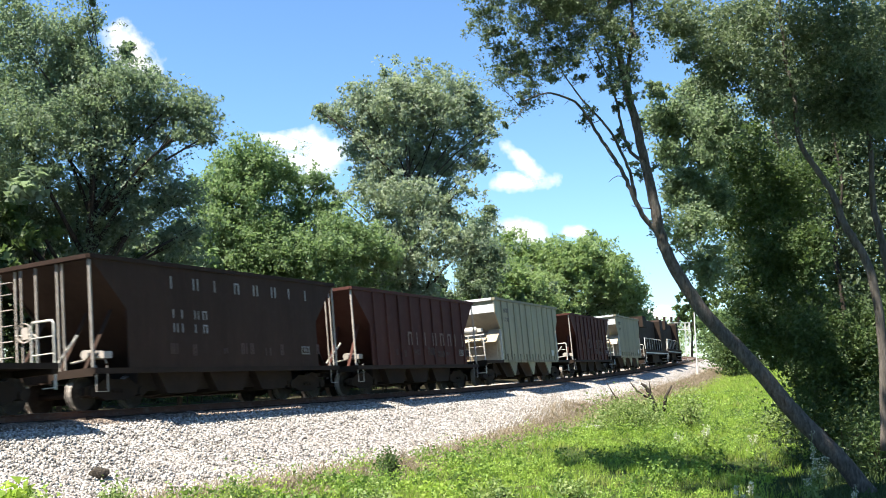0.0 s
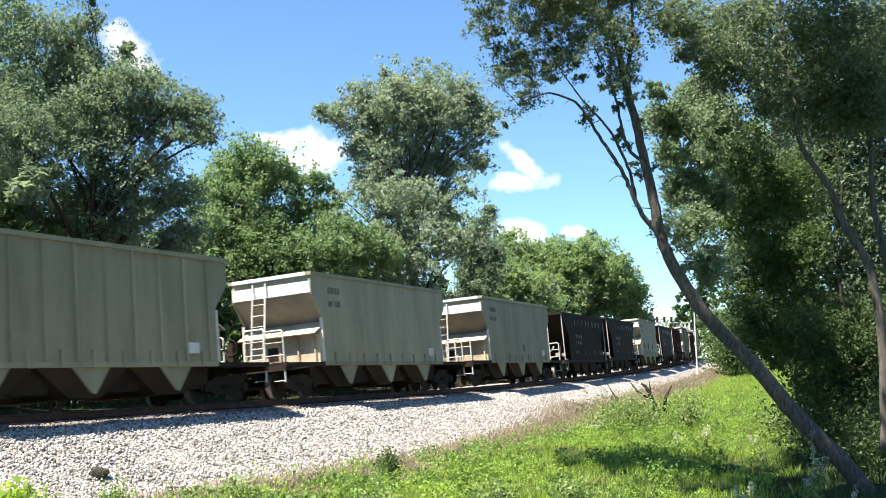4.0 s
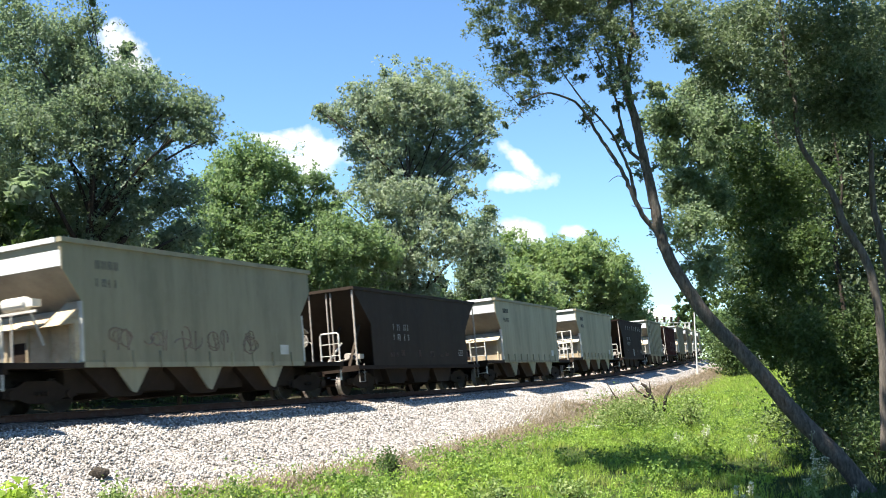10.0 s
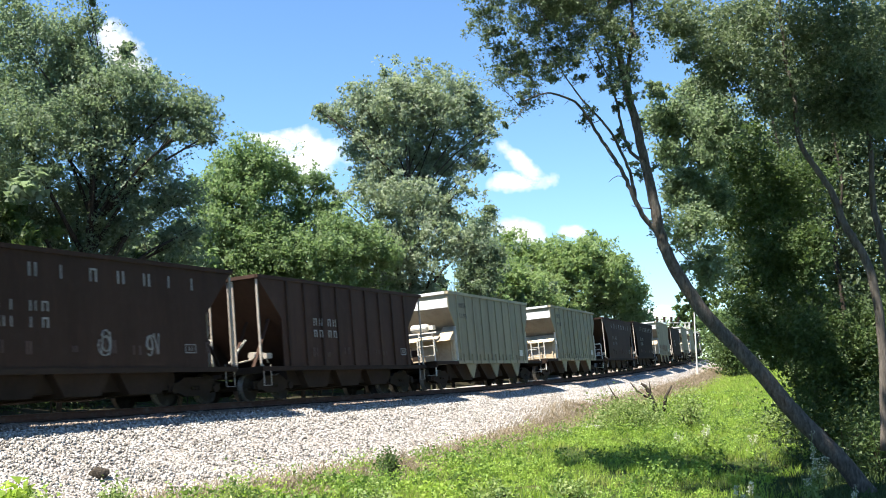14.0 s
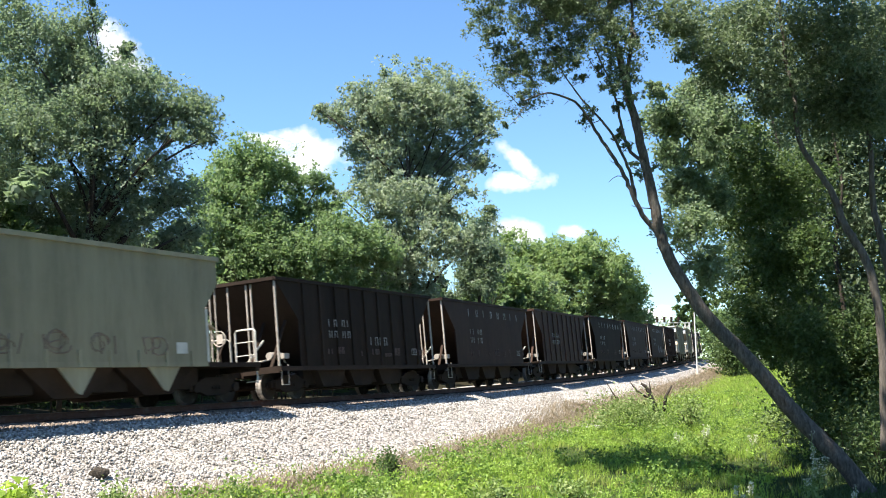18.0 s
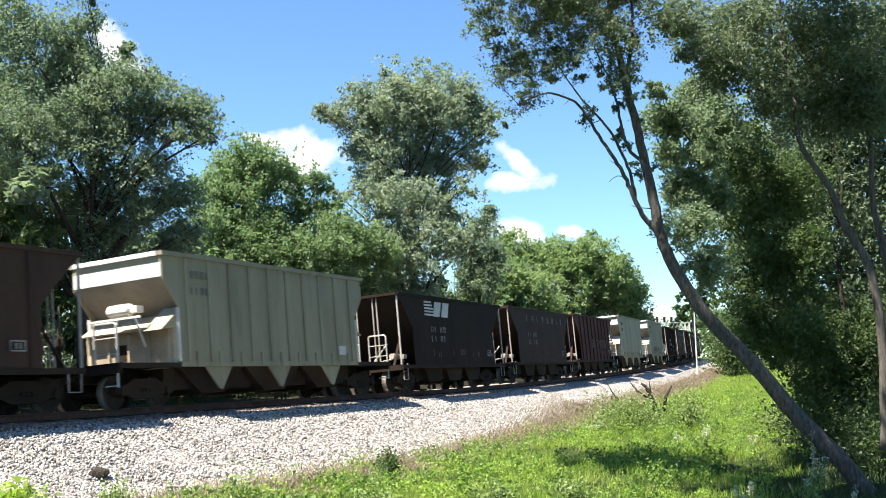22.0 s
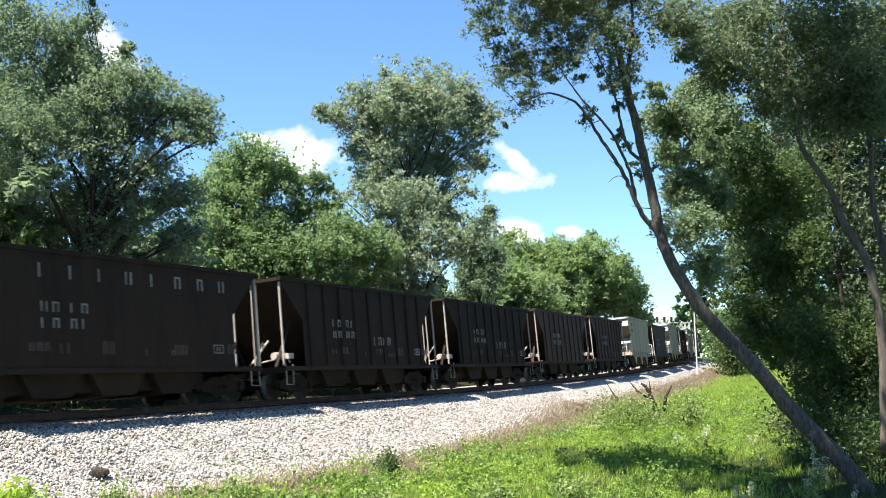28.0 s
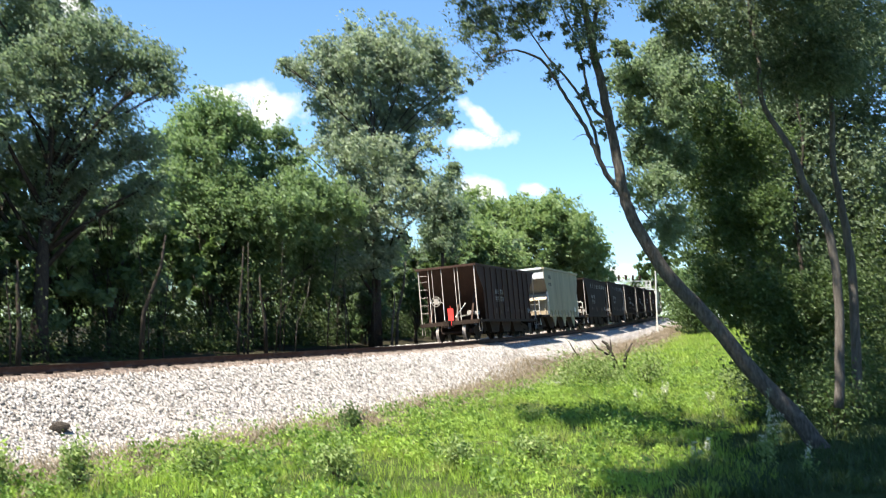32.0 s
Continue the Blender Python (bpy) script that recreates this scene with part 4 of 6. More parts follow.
def branch_net(nodes, targets, seed, r0, r1):
    """Thin branches that grow from the stems' points to every target, each one from the nearest wood that stands already."""
    rs = random.Random(seed)
    shape = Shape()
    pts = np.array([tuple(p) for p in nodes])
    todo = np.array([tuple(p) for p in targets])
    load = np.zeros(len(pts))
    order = np.argsort([np.min(np.linalg.norm(pts - t, axis=1)) for t in todo])
    for i in order:
        t = todo[i]
        dist = np.linalg.norm(pts - t, axis=1) + 0.6 * np.clip(pts[:, 2] - t[2], 0, None) + 0.22 * load
        near = int(dist.argmin())
        load[near] += 1
        n = Vector(pts[near])
        e = Vector(t)
        span = (e - n).length
        bend = Vector((rs.gauss(0, 0.06), rs.gauss(0, 0.06), rs.gauss(-0.02, 0.05))) * span
        mid, mid2 = n.lerp(e, 0.35) + bend, n.lerp(e, 0.7) + bend * 0.8
        r = r0 * min(1.0, 0.35 + span / 2.5)
        shape.tube([n, mid, mid2, e], [r, r * 0.75, r * 0.5, r1], 5, False)
        pts = np.r_[pts, [tuple(mid), tuple(mid2), tuple(n.lerp(e, 0.9))]]
        load = np.r_[load, 0.5, 0.5, 0]
    return shape


def flowing(pts, seed, k=4):
    """A rounded, slightly uneven line through the points."""
    rs = random.Random(seed)
    out = []
    for i in range(len(pts) - 1):
        p0, p1, p2, p3 = pts[max(i - 1, 0)], pts[i], pts[i + 1], pts[min(i + 2, len(pts) - 1)]
        for j in range(k):
            u = j / k
            q = 0.5 * (2 * p1 + (p2 - p0) * u + (2 * p0 - 5 * p1 + 4 * p2 - p3) * u * u + (3 * p1 - p0 - 3 * p2 + p3) * u ** 3)
            out.append(q + Vector((rs.gauss(0, 0.008), rs.gauss(0, 0.008), 0)))
    out.append(pts[-1])
    return out


def make_tree(base, lobes, count, size, leaf_mat, label, seed, trunk_r=0.25, trunk_mat=None, depth=None, stems=None, category="tree", fork=0.35, split=True, reach=0.6, inner=0.42, twig_r=0.02):
    """lobes: (x, z, r) or (x, y, z, r) in world metres; base: the foot of the trunk."""
    rs = random.Random(seed)
    trunk_mat = trunk_mat or M_BARKD
    bx, by, bz = base
    tree = tagged(new("tree"), label, category)
    tree.location = base
    full = []
    for l in lobes:
        if len(l) == 3:
            x, z, r = l
            full.append((x - bx, rs.uniform(-0.7, 0.7) * min(r, 2.5), z - bz, r))
        else:
            full.append((l[0] - bx, l[1] - by, l[2] - bz, l[3]))
    top = max(f[2] for f in full)
    if stems is None:
        mid = [sum(f[0] for f in full) / len(full), sum(f[1] for f in full) / len(full)]
        pts, rad = [], []
        for i in range(7):
            u = i / 6
            pts.append((mid[0] * u * u * 0.9 + rs.uniform(-0.12, 0.12) * i * 0.3, mid[1] * u + rs.uniform(-0.1, 0.1) * i * 0.3, -0.25 + (top + 0.2) * u * 0.8))
            rad.append(trunk_r * (1 - 0.82 * u) * (1.35 if i == 0 else 1))
        part("trunk", Shape().tube(pts, rad, 9), trunk_mat, tree, smooth=True)
        limb = Shape()
        for f in full:
            if split:
                limb = Shape()
            u = min(0.9, max(fork * 0.6, (f[2] - f[3] - 1.2) / max(top, 1)))
            i = min(5, int(u * 6))
            a = Vector(pts[i]).lerp(Vector(pts[i + 1]), u * 6 - i)
            b = Vector(f[:3])
            m = a.lerp(b, 0.55) + Vector((rs.uniform(-0.3, 0.3), rs.uniform(-0.3, 0.3), rs.uniform(0, 0.5)))
            r0 = max(0.03, rad[i] * 0.45)
            limb.tube([a, m, b], [r0, r0 * 0.6, r0 * 0.25], 5)
            for _ in range(4):
                e = b + Vector((rs.gauss(0, 1), rs.gauss(0, 1), rs.gauss(0.2, 0.8))).normalized() * f[3] * rs.uniform(0.3, 0.75)
                limb.tube([m.lerp(b, 0.5), e], [r0 * 0.3, 0.012], 4, False)
            if split:
                part("limb", limb, trunk_mat, tree, smooth=True)
        if not split:
            tagged(part("branchwork", limb, trunk_mat, tree, smooth=True), kind="stuff")
    else:
        nodes = []
        for si, (pts, r0, r1) in enumerate(stems):
            pts = flowing([Vector(p) - Vector(base) for p in pts], seed + si)
            n = len(pts)
            part("trunk" if si == 0 else "limb", Shape().tube(pts, [r0 + (r1 - r0) * i / (n - 1) for i in range(n)], 9), trunk_mat, tree, smooth=True)
            nodes += pts[max(2, n // 4):]
        tagged(part("twig", branch_net(nodes, [f[:3] for f in full], seed, twig_r, 0.004), trunk_mat, tree, smooth=True), kind="stuff")
    P, S, O = spray_leaves(full, count, size, seed, reach, inner=inner)
    part("crown", leaf_mesh("crown", P, S, leaf_mat, seed, out=O), leaf_mat, tree)
    return tree


A = [(-18.5, 15.5, 1.6), (-16.5, 15.5, 1.2), (-15.6, 16.1, 0.8), (-17.9, 13.0, 2.1), (-15.7, 13.2, 1.6), (-13.9, 13.0, 1.2), (-12.9, 13.5, 0.8), (-11.9, 12.2, 1.1), (-10.9, 11.7, 1.0), (-10.1, 10.9, 0.5), (-11.1, 10.7, 0.5), (-13.2, 11.3, 1.3), (-15.1, 11.0, 1.8), (-17.6, 10.5, 2.1), (-12.6, 9.7, 0.9), (-14.2, 8.9, 1.5), (-16.5, 8.5, 1.9), (-11.8, 8.2, 0.9), (-18.7, 8.2, 1.9), (-11.9, 6.6, 1.1), (-15.2, 6.5, 1.6), (-20.4, 13.8, 1.5), (-20.7, 8.7, 2.7), (-15.4, 16.8, 0.3), (-18.9, 16.3, 0.6), (-11.9, 8.7, 0.9), (-13.0, 7.5, 1.1), (-11.0, 7.2, 0.8), (-13.8, 14.6, 0.5), (-17.0, 14.4, 1.4)]
B = [(-10.9, 12.6, 1.4), (-12.6, 12.0, 1.4), (-9.5, 12.0, 0.9), (-8.4, 11.6, 0.8), (-13.8, 10.9, 1.2), (-11.3, 10.2, 2.3), (-8.2, 9.5, 1.8), (-5.9, 9.2, 1.4), (-13.1, 8.4, 1.8), (-10.0, 7.4, 2.2), (-6.7, 6.9, 1.8), (-4.2, 7.7, 1.4), (-12.5, 5.1, 2.0), (-8.6, 4.4, 2.1), (-5.0, 4.8, 1.8), (-7.2, 11.5, 0.6)]
C = [(-2.3, 17.6, 2.4), (-4.9, 17.6, 1.7), (0.0, 17.7, 2.0), (1.9, 17.3, 1.5), (-6.6, 16.9, 0.9), (-7.7, 17.0, 0.5), (-5.2, 15.5, 1.7), (-2.9, 14.8, 2.0), (-0.4, 14.8, 1.9), (2.0, 15.2, 1.2), (3.1, 16.3, 0.7), (-4.5, 13.3, 1.2), (-1.8, 12.7, 1.3), (2.2, 13.8, 0.7), (-1.4, 10.3, 1.9), (-3.4, 10.8, 1.4), (0.6, 10.2, 0.9), (-3.0, 8.3, 1.9), (-0.1, 8.0, 1.9), (-5.2, 8.0, 1.7), (1.8, 8.3, 1.3), (-1.6, 5.5, 2.1), (-4.4, 4.7, 1.8), (-3.4, 12.3, 1.2), (0.2, 12.3, 1.2), (-5.2, 11.8, 0.9), (1.4, 11.8, 0.8), (-6.7, 11.6, 0.6), (-3.1, 19.0, 1.1), (-0.5, 19.0, 1.2), (1.5, 18.4, 1.1), (-5.3, 18.4, 1.0), (-7.1, 17.5, 0.7)]
D = [(7.7, 12.8, 2.7), (11.0, 12.1, 2.7), (14.2, 12.4, 2.8), (16.9, 12.5, 2.8), (19.1, 10.5, 2.5), (21.0, 9.1, 1.9), (22.3, 8.7, 1.0), (18.4, 7.7, 2.7), (13.7, 9.0, 3.2), (9.2, 9.0, 2.8), (5.4, 9.6, 2.8), (21.2, 6.5, 1.8)]
E = [(6.0, 8.5, 2.2), (3.8, 7.9, 1.7), (8.2, 7.8, 1.5), (2.2, 6.1, 1.8), (6.1, 6.0, 2.1), (9.5, 6.1, 1.3)]
F = [(2.8, 11.2, 1.1), (3.4, 12.2, 0.5), (2.3, 9.6, 1.4), (3.3, 9.2, 1.1), (2.6, 7.5, 1.5)]
R1 = [(4.7, 22.8, 7.0, 0.2), (4.8, 24.3, 6.7, 0.2), (5.0, 23.4, 6.5, 0.4), (5.3, 24.8, 6.0, 0.3), (5.4, 23.9, 5.1, 0.4), (5.3, 23.0, 4.1, 0.4), (5.3, 24.5, 3.6, 0.1), (5.8, 23.6, 3.3, 0.4), (6.1, 25.1, 7.5, 0.4), (6.2, 24.1, 6.7, 0.5), (5.7, 23.2, 5.8, 0.4), (6.2, 24.7, 5.0, 0.4)]
R2 = [(4.5, 20.3, 7.9, 0.5), (5.4, 21.5, 7.9, 0.6), (5.8, 20.8, 7.1, 0.6), (6.5, 22.0, 8.3, 0.7), (7.1, 21.2, 7.8, 0.8), (7.7, 20.5, 7.7, 0.8), (9.1, 21.7, 8.0, 0.9), (6.4, 21.0, 6.5, 0.7), (7.8, 22.2, 6.9, 0.9), (8.6, 21.4, 6.6, 0.9), (4.9, 20.7, 7.2, 0.2), (5.7, 21.9, 7.2, 0.4)]
R3 = [(8.7, 26.1, 1.7, 0.8), (10.2, 27.2, 1.2, 0.8), (10.8, 26.5, 1.8, 0.9), (8.5, 27.6, 1.6, 0.5), (9.2, 26.9, 0.5, 0.6), (10.5, 26.3, 0.1, 0.8), (7.7, 27.4, 1.7, 0.4), (7.5, 26.7, 6.4, 0.8), (7.8, 27.8, 5.0, 0.9), (7.7, 27.1, 3.5, 0.8), (7.7, 26.4, 2.3, 0.6), (9.0, 27.5, 5.7, 0.9), (8.7, 26.8, 3.9, 0.9)]

R4 = [(9.2, 30.4, 7.0, 1.4), (11.5, 32.4, 7.2, 1.6), (12.7, 31.2, 7.0, 1.6), (10.5, 33.1, 5.0, 1.5), (11.9, 31.9, 4.7, 1.6), (13.1, 30.7, 4.8, 1.5), (10.6, 32.7, 2.9, 1.3), (12.2, 31.4, 2.5, 1.4), (14.3, 33.4, 2.6, 1.3), (9.4, 32.2, 6.1, 1.1), (14.2, 31.0, 8.5, 1.8), (15.0, 33.0, 5.4, 1.9), (10.8, 31.7, 9.3, 1.4), (12.4, 30.5, 9.2, 1.5)]


def gz(x, y):
    return float(ground_height(np.array([float(x)]), np.array([float(y)]))[0])


def foot(x, y):
    return (x, y, gz(x, y))


A[:] = [(x, 46 + (0.3 if z > 12 else -0.8 if z > 9 else 1.2) + (i * 0.618 % 1 - 0.5) * 3, z, r) for i, (x, z, r) in enumerate(A)]
B[:] = [(x, 62 + (0.5 if z > 9 else -1.2 if z > 6 else 2.0) + (i * 0.618 % 1 - 0.5) * 3, z, r) for i, (x, z, r) in enumerate(B)]
C[:] = [(x, 68 + (0.6 if z > 12 else -3.2) + (i * 0.618 % 1 - 0.5) * 3, z, r) for i, (x, z, r) in enumerate(C)]
make_tree(foot(-15.5, 46), A, 165000, 0.145, M_OAK, "large spreading oak with dark green crown beside the track", 21, 0.38, reach=0.75, inner=0.55)
make_tree(foot(-9.0, 62), B, 120000, 0.2, M_MAPLE, "rounded bright green maple at the wood's edge", 22, 0.3, reach=0.8, inner=0.33)
make_tree(foot(-1.9, 68), C, 105000, 0.21, M_POPLAR, "tall pale-leaved poplar with a round crown", 23, 0.36, reach=0.8, inner=0.5)
make_tree(foot(2.6, 80), F, 22000, 0.22, M_OAK, "dark green tree between the poplar and the far wood", 240, 0.25, reach=0.8)
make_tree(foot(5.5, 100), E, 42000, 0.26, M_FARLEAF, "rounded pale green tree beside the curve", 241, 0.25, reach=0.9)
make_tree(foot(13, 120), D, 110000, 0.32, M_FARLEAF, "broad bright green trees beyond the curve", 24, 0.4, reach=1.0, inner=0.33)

stem = [(7.53, 19, -1.33), (7.33, 19, -1.03), (6.86, 19, -0.46), (6.40, 19, 0.02), (5.98, 19, 0.49), (5.53, 19, 1.06), (5.04, 19, 1.58), (4.62, 19, 2.04), (4.32, 19, 2.48), (4.08, 19, 2.92), (3.89, 19, 3.41), (3.79, 19, 3.91), (3.67, 19, 4.53), (3.53, 19, 5.27), (3.38, 19, 5.87), (3.29, 19, 6.28), (3.21, 19, 6.70), (3.07, 19, 7.38), (3.04, 19, 8.19)]
stem2 = [(3.85, 19, 3.45), (3.61, 19, 3.73), (3.45, 19, 4.02), (3.32, 19, 4.34), (3.18, 19, 4.65), (2.98, 19, 4.96), (2.75, 19, 5.34), (2.46, 19, 5.79), (2.16, 19, 5.96), (1.87, 19, 6.02), (1.49, 19, 5.89)]
stem3 = [(3.44, 19, 4.10), (3.38, 19, 4.44), (3.27, 19, 4.78), (3.00, 19, 5.34), (2.68, 19, 5.71), (2.46, 19, 5.97), (2.21, 19, 6.35), (1.96, 19, 6.76)]
stem4 = [(3.31, 19, 6.22), (3.39, 19, 6.62), (3.44, 19, 7.26), (3.47, 19, 8.08)]
stem5 = [(3.61, 19, 4.73), (3.33, 19, 5.02), (3.22, 19, 5.40), (3.16, 19, 5.79), (3.01, 19, 6.29), (2.73, 19, 6.92), (2.58, 19, 7.55)]
# airy crown: many small sprays about the upper stems
_rs = random.Random(88)
FL = []
while len(FL) < 260:
    _fx, _fz = _rs.uniform(0.6, 3.8), _rs.uniform(5.75, 8.9)
    _low = np.interp(_fx, [0.6, 0.9, 1.2, 1.8, 2.3, 2.9, 3.3, 3.8], [7.6, 6.3, 5.95, 6.1, 6.3, 6.1, 5.8, 7.1])
    if _fz > _low and _rs.random() < 0.35 + 0.5 * (_fz - _low):
        FL.append((_fx, 19 + _rs.uniform(-1.0, 1.0), _fz, _rs.uniform(0.14, 0.3)))
for _st in (stem[11:15], stem2[3:], stem3[2:], stem4, stem5[1:]):
    for _p in _st:
        for _ in range(2):
            FL.append((_p[0] + _rs.gauss(0, 0.34), 19 + _rs.gauss(0, 0.3), _p[2] + _rs.gauss(0.1, 0.25), _rs.uniform(0.1, 0.17)))
LEAN = (stem[0][0], 19, gz(stem[0][0], 19))
leaning = make_tree(LEAN, FL, 90000, 0.05, M_CANOPY_DIM, "slender leaning tree with a forked grey trunk", 25, trunk_mat=M_BARKF, stems=[(stem, 0.168, 0.045), (stem2, 0.05, 0.012), (stem3, 0.034, 0.008), (stem4, 0.05, 0.02), (stem5, 0.034, 0.008)], reach=0.36, inner=0.6, twig_r=0.018)
# unseen lobes above the view, added to cast shade on meadow and wood
SHADE_LOBES = [(-0.1, 21.0, 11.5, 1.4), (-1.0, 22.4, 11.7, 1.5), (-1.7, 24.0, 12.0, 1.5), (-2.5, 25.2, 12.3, 1.2), (5.2, 18.4, 11.4, 0.9), (7.4, 18.4, 11.6, 1.3), (4.3, 16.2, 10.6, 1.6), (2.4, 15.2, 10.2, 1.4), (1.3, 14.0, 10.4, 1.2), (3.3, 13.6, 10.8, 1.4), (-0.6, 13.2, 10.6, 1.0), (0.3, 15.4, 10.8, 0.8), (-1.9, 12.3, 10.9, 0.9)]
_P, _S, _O = spray_leaves([(x - LEAN[0], y - LEAN[1], z - LEAN[2], r) for x, y, z, r in SHADE_LOBES], 52000, 0.24, 251)
part("crown", leaf_mesh("crown", _P, _S, M_CANOPY_LIT, 252, out=_O), M_CANOPY_LIT, leaning)
gtr = [(8.52, 21, -0.53), (8.56, 21, 0.77), (8.52, 21, 2.08), (8.34, 21, 3.08), (8.10, 21, 3.55), (7.89, 21, 3.92), (7.71, 21, 4.48), (7.46, 21, 4.90), (7.18, 21, 5.33), (7.06, 21, 5.73), (7.01, 21, 6.47), (6.84, 21, 7.40), (6.79, 21, 8.45)]
g2 = [(9.53, 22.5, -0.66), (9.52, 22.5, 1.20), (9.40, 22.5, 2.85), (9.23, 22.5, 3.81), (9.10, 22.5, 4.53), (9.09, 22.5, 5.75), (8.92, 22.5, 7.47), (8.86, 22.5, 8.97)]
g3 = [(9.80, 28.5, -0.57), (9.79, 28.5, 1.20), (9.63, 28.5, 2.99), (9.30, 28.5, 4.50), (9.21, 28.5, 6.34), (8.54, 28.5, 9.14), (8.36, 28.5, 11.04)]
g4 = [(11.18, 30, -0.36), (11.20, 30, 1.20), (11.16, 30, 3.08), (11.02, 30, 4.35), (11.28, 30, 6.12), (11.04, 30, 8.24), (11.30, 30, 10.88)]
# fringe of the wood takes the leaves brightened as if sunlit
make_tree((g3[0][0], 28.5, gz(g3[0][0], 28.5)), R1, 42000, 0.085, M_CANOPY_LIT, "dense dark green woodland tree at the meadow's edge", 26, stems=[(g3, 0.07, 0.02)], reach=0.5)
# leaf copies darkened to carry the shade of the right wood
make_tree((gtr[0][0], 21, gz(gtr[0][0], 21)), R2, 60000, 0.08, M_CANOPY_DIM, "crooked grey-barked tree in deep shade", 27, trunk_mat=M_BARK, stems=[(gtr, 0.10, 0.03), (g2, 0.11, 0.03)], reach=0.5)
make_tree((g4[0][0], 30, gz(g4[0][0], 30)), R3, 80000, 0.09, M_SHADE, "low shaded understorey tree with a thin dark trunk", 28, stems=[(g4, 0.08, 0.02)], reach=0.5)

make_tree(foot(13.0, 34), R4, 100000, 0.13, M_CANOPY_DIM, "tall dense trees deeper in the shaded wood", 29, 0.2, reach=0.7)


# stands of similar trees, copied from a few models
def stand():
    rs = random.Random(77)
    models = []
    for k, (mat, h) in enumerate(((M_OAK, 13), (M_MAPLE, 11), (M_SHADE, 12))):
        lob = []
        for i in range(13):
            z = rs.uniform(0.36 * h, h - 1.5)
            rr = (1.2 + 1.6 * math.sin(math.pi * min(0.95, z / h))) * rs.uniform(0.7, 1.1)
            a, q = rs.uniform(0, 6.28), rs.uniform(0.2, 1.9)
            lob.append((q * math.cos(a), q * math.sin(a), z, rr))
        lob.append((0, 0, h - 1.2, 1.3))
        t = make_tree((0, 0, 0), lob, 5200, 0.54, mat, "leafy woodland tree among its neighbours", 40 + k, 0.2, split=False)
        tagged(t, group="woodland trees")
        models.append(t)
    spots = []
    for s in np.arange(-14, 110, 3.4):
        spots.append((s + rs.uniform(-1.5, 1.5), -9.5 + rs.uniform(-1.5, 1.2), (0.5 if s < 60 else 0.7) * rs.uniform(0.8, 1.1)))
        spots.append((s + rs.uniform(-1.8, 1.8), -15.5 + rs.uniform(-2.5, 2), 1.0 if s < 14 else 0.8))
    # trees outside the view, added to keep the sun off the wood's edge
    for s in np.arange(-50, -14, 6.5):
        for o0 in (-9, -17):
            spots.append((s + rs.uniform(-1.8, 1.8), o0 + rs.uniform(-2, 2), 0.85))
    for s in np.arange(-4, 70, 5):
        spots.append((s + 2, -23 + rs.uniform(-2.5, 2), 1.0))
    for s in np.arange(-10, 62, 4.5):
        spots.append((s, -19 + rs.uniform(-1.2, 1.2), 0.86))
    for s in np.arange(-14, 34, 4.0):
        spots.append((s, -27 + rs.uniform(-1.5, 1.5), 0.62))
        spots.append((s + 2, -34 + rs.uniform(-1.5, 1.5), 0.7))
    for s in np.arange(70, 230, 7):
        spots.append((s, 12 + rs.uniform(0, 4) + (s - 70) * 0.03, 0.62 + (s - 70) * 0.001))
    for s, o in ((28, 19), (33, 21), (38, 17.5), (44, 20), (50, 17), (58, 16), (66, 15), (24, 23), (34, 25), (20, 26), (46, 25)):
        spots.append((s, o, 0.7))
    used = set()
    for s, o, sc in spots:
        x, y, _ = beside(s, o)
        if 0 < y < 42 and -0.47 < x / y < 0:
            continue
        if o > -13 and o < 0 and y > 5 and x / y < -0.04:
            continue
        # right-hand trees take the dark leaves in place of shade
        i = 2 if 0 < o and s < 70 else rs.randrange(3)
        sc2 = sc * rs.uniform(0.85, 1.12)
        m = Matrix.Translation(foot(x, y)) @ Matrix.Rotation(rs.uniform(0, 6.28), 4, "Z")
        if i not in used:
            ob = models[i]
            ob.matrix_basis = m
            used.add(i)
        else:
            ob = copy_thing(models[i], m)
        ob.scale = (sc2, sc2, sc2)


stand()


def blades(name, xs, ys, heights, widths, mat, seed, label, lean=0.35, bank=False):
    rs = np.random.RandomState(seed)
    n = len(xs)
    zs = ground_height(xs, ys) - 0.03
    if bank:
        s_, o_ = nearest(xs, ys)
        zs = np.maximum(zs, np.interp(s_, _g, _z) + bank_height(o_))
    a = rs.uniform(0, 6.283, n)
    w = widths * 0.5
    d = np.c_[np.cos(a), np.sin(a), np.zeros(n)]
    ln = rs.normal(0, lean, (n, 2)) * heights[:, None]
    p = np.c_[xs, ys, zs]
    V = np.empty((n, 5, 3))
    mid = p + np.c_[ln * 0.35, heights * 0.55]
    V[:, 0] = p - d * w[:, None]
    V[:, 1] = p + d * w[:, None]
    V[:, 2] = mid + d * w[:, None] * 0.8
    V[:, 3] = mid - d * w[:, None] * 0.8
    V[:, 4] = p + np.c_[ln, heights]
    me = bpy.data.meshes.new(name)
    me.vertices.add(n * 5)
    me.vertices.foreach_set("co", V.ravel())
    base = np.arange(n)[:, None] * 5
    loops = np.concatenate([base + np.array([0, 1, 2, 3]), base + np.array([3, 2, 4])], 1).astype(np.int32)
    me.loops.add(n * 7)
    me.loops.foreach_set("vertex_index", loops.ravel())
    me.polygons.add(n * 2)
    st = (np.arange(n)[:, None] * 7 + np.array([0, 4])).ravel().astype(np.int32)
    me.polygons.foreach_set("loop_start", st)
    me.update(calc_edges=True)
    me.materials.append(mat)
    return tagged(new(name, me), label, "grass", kind="stuff")


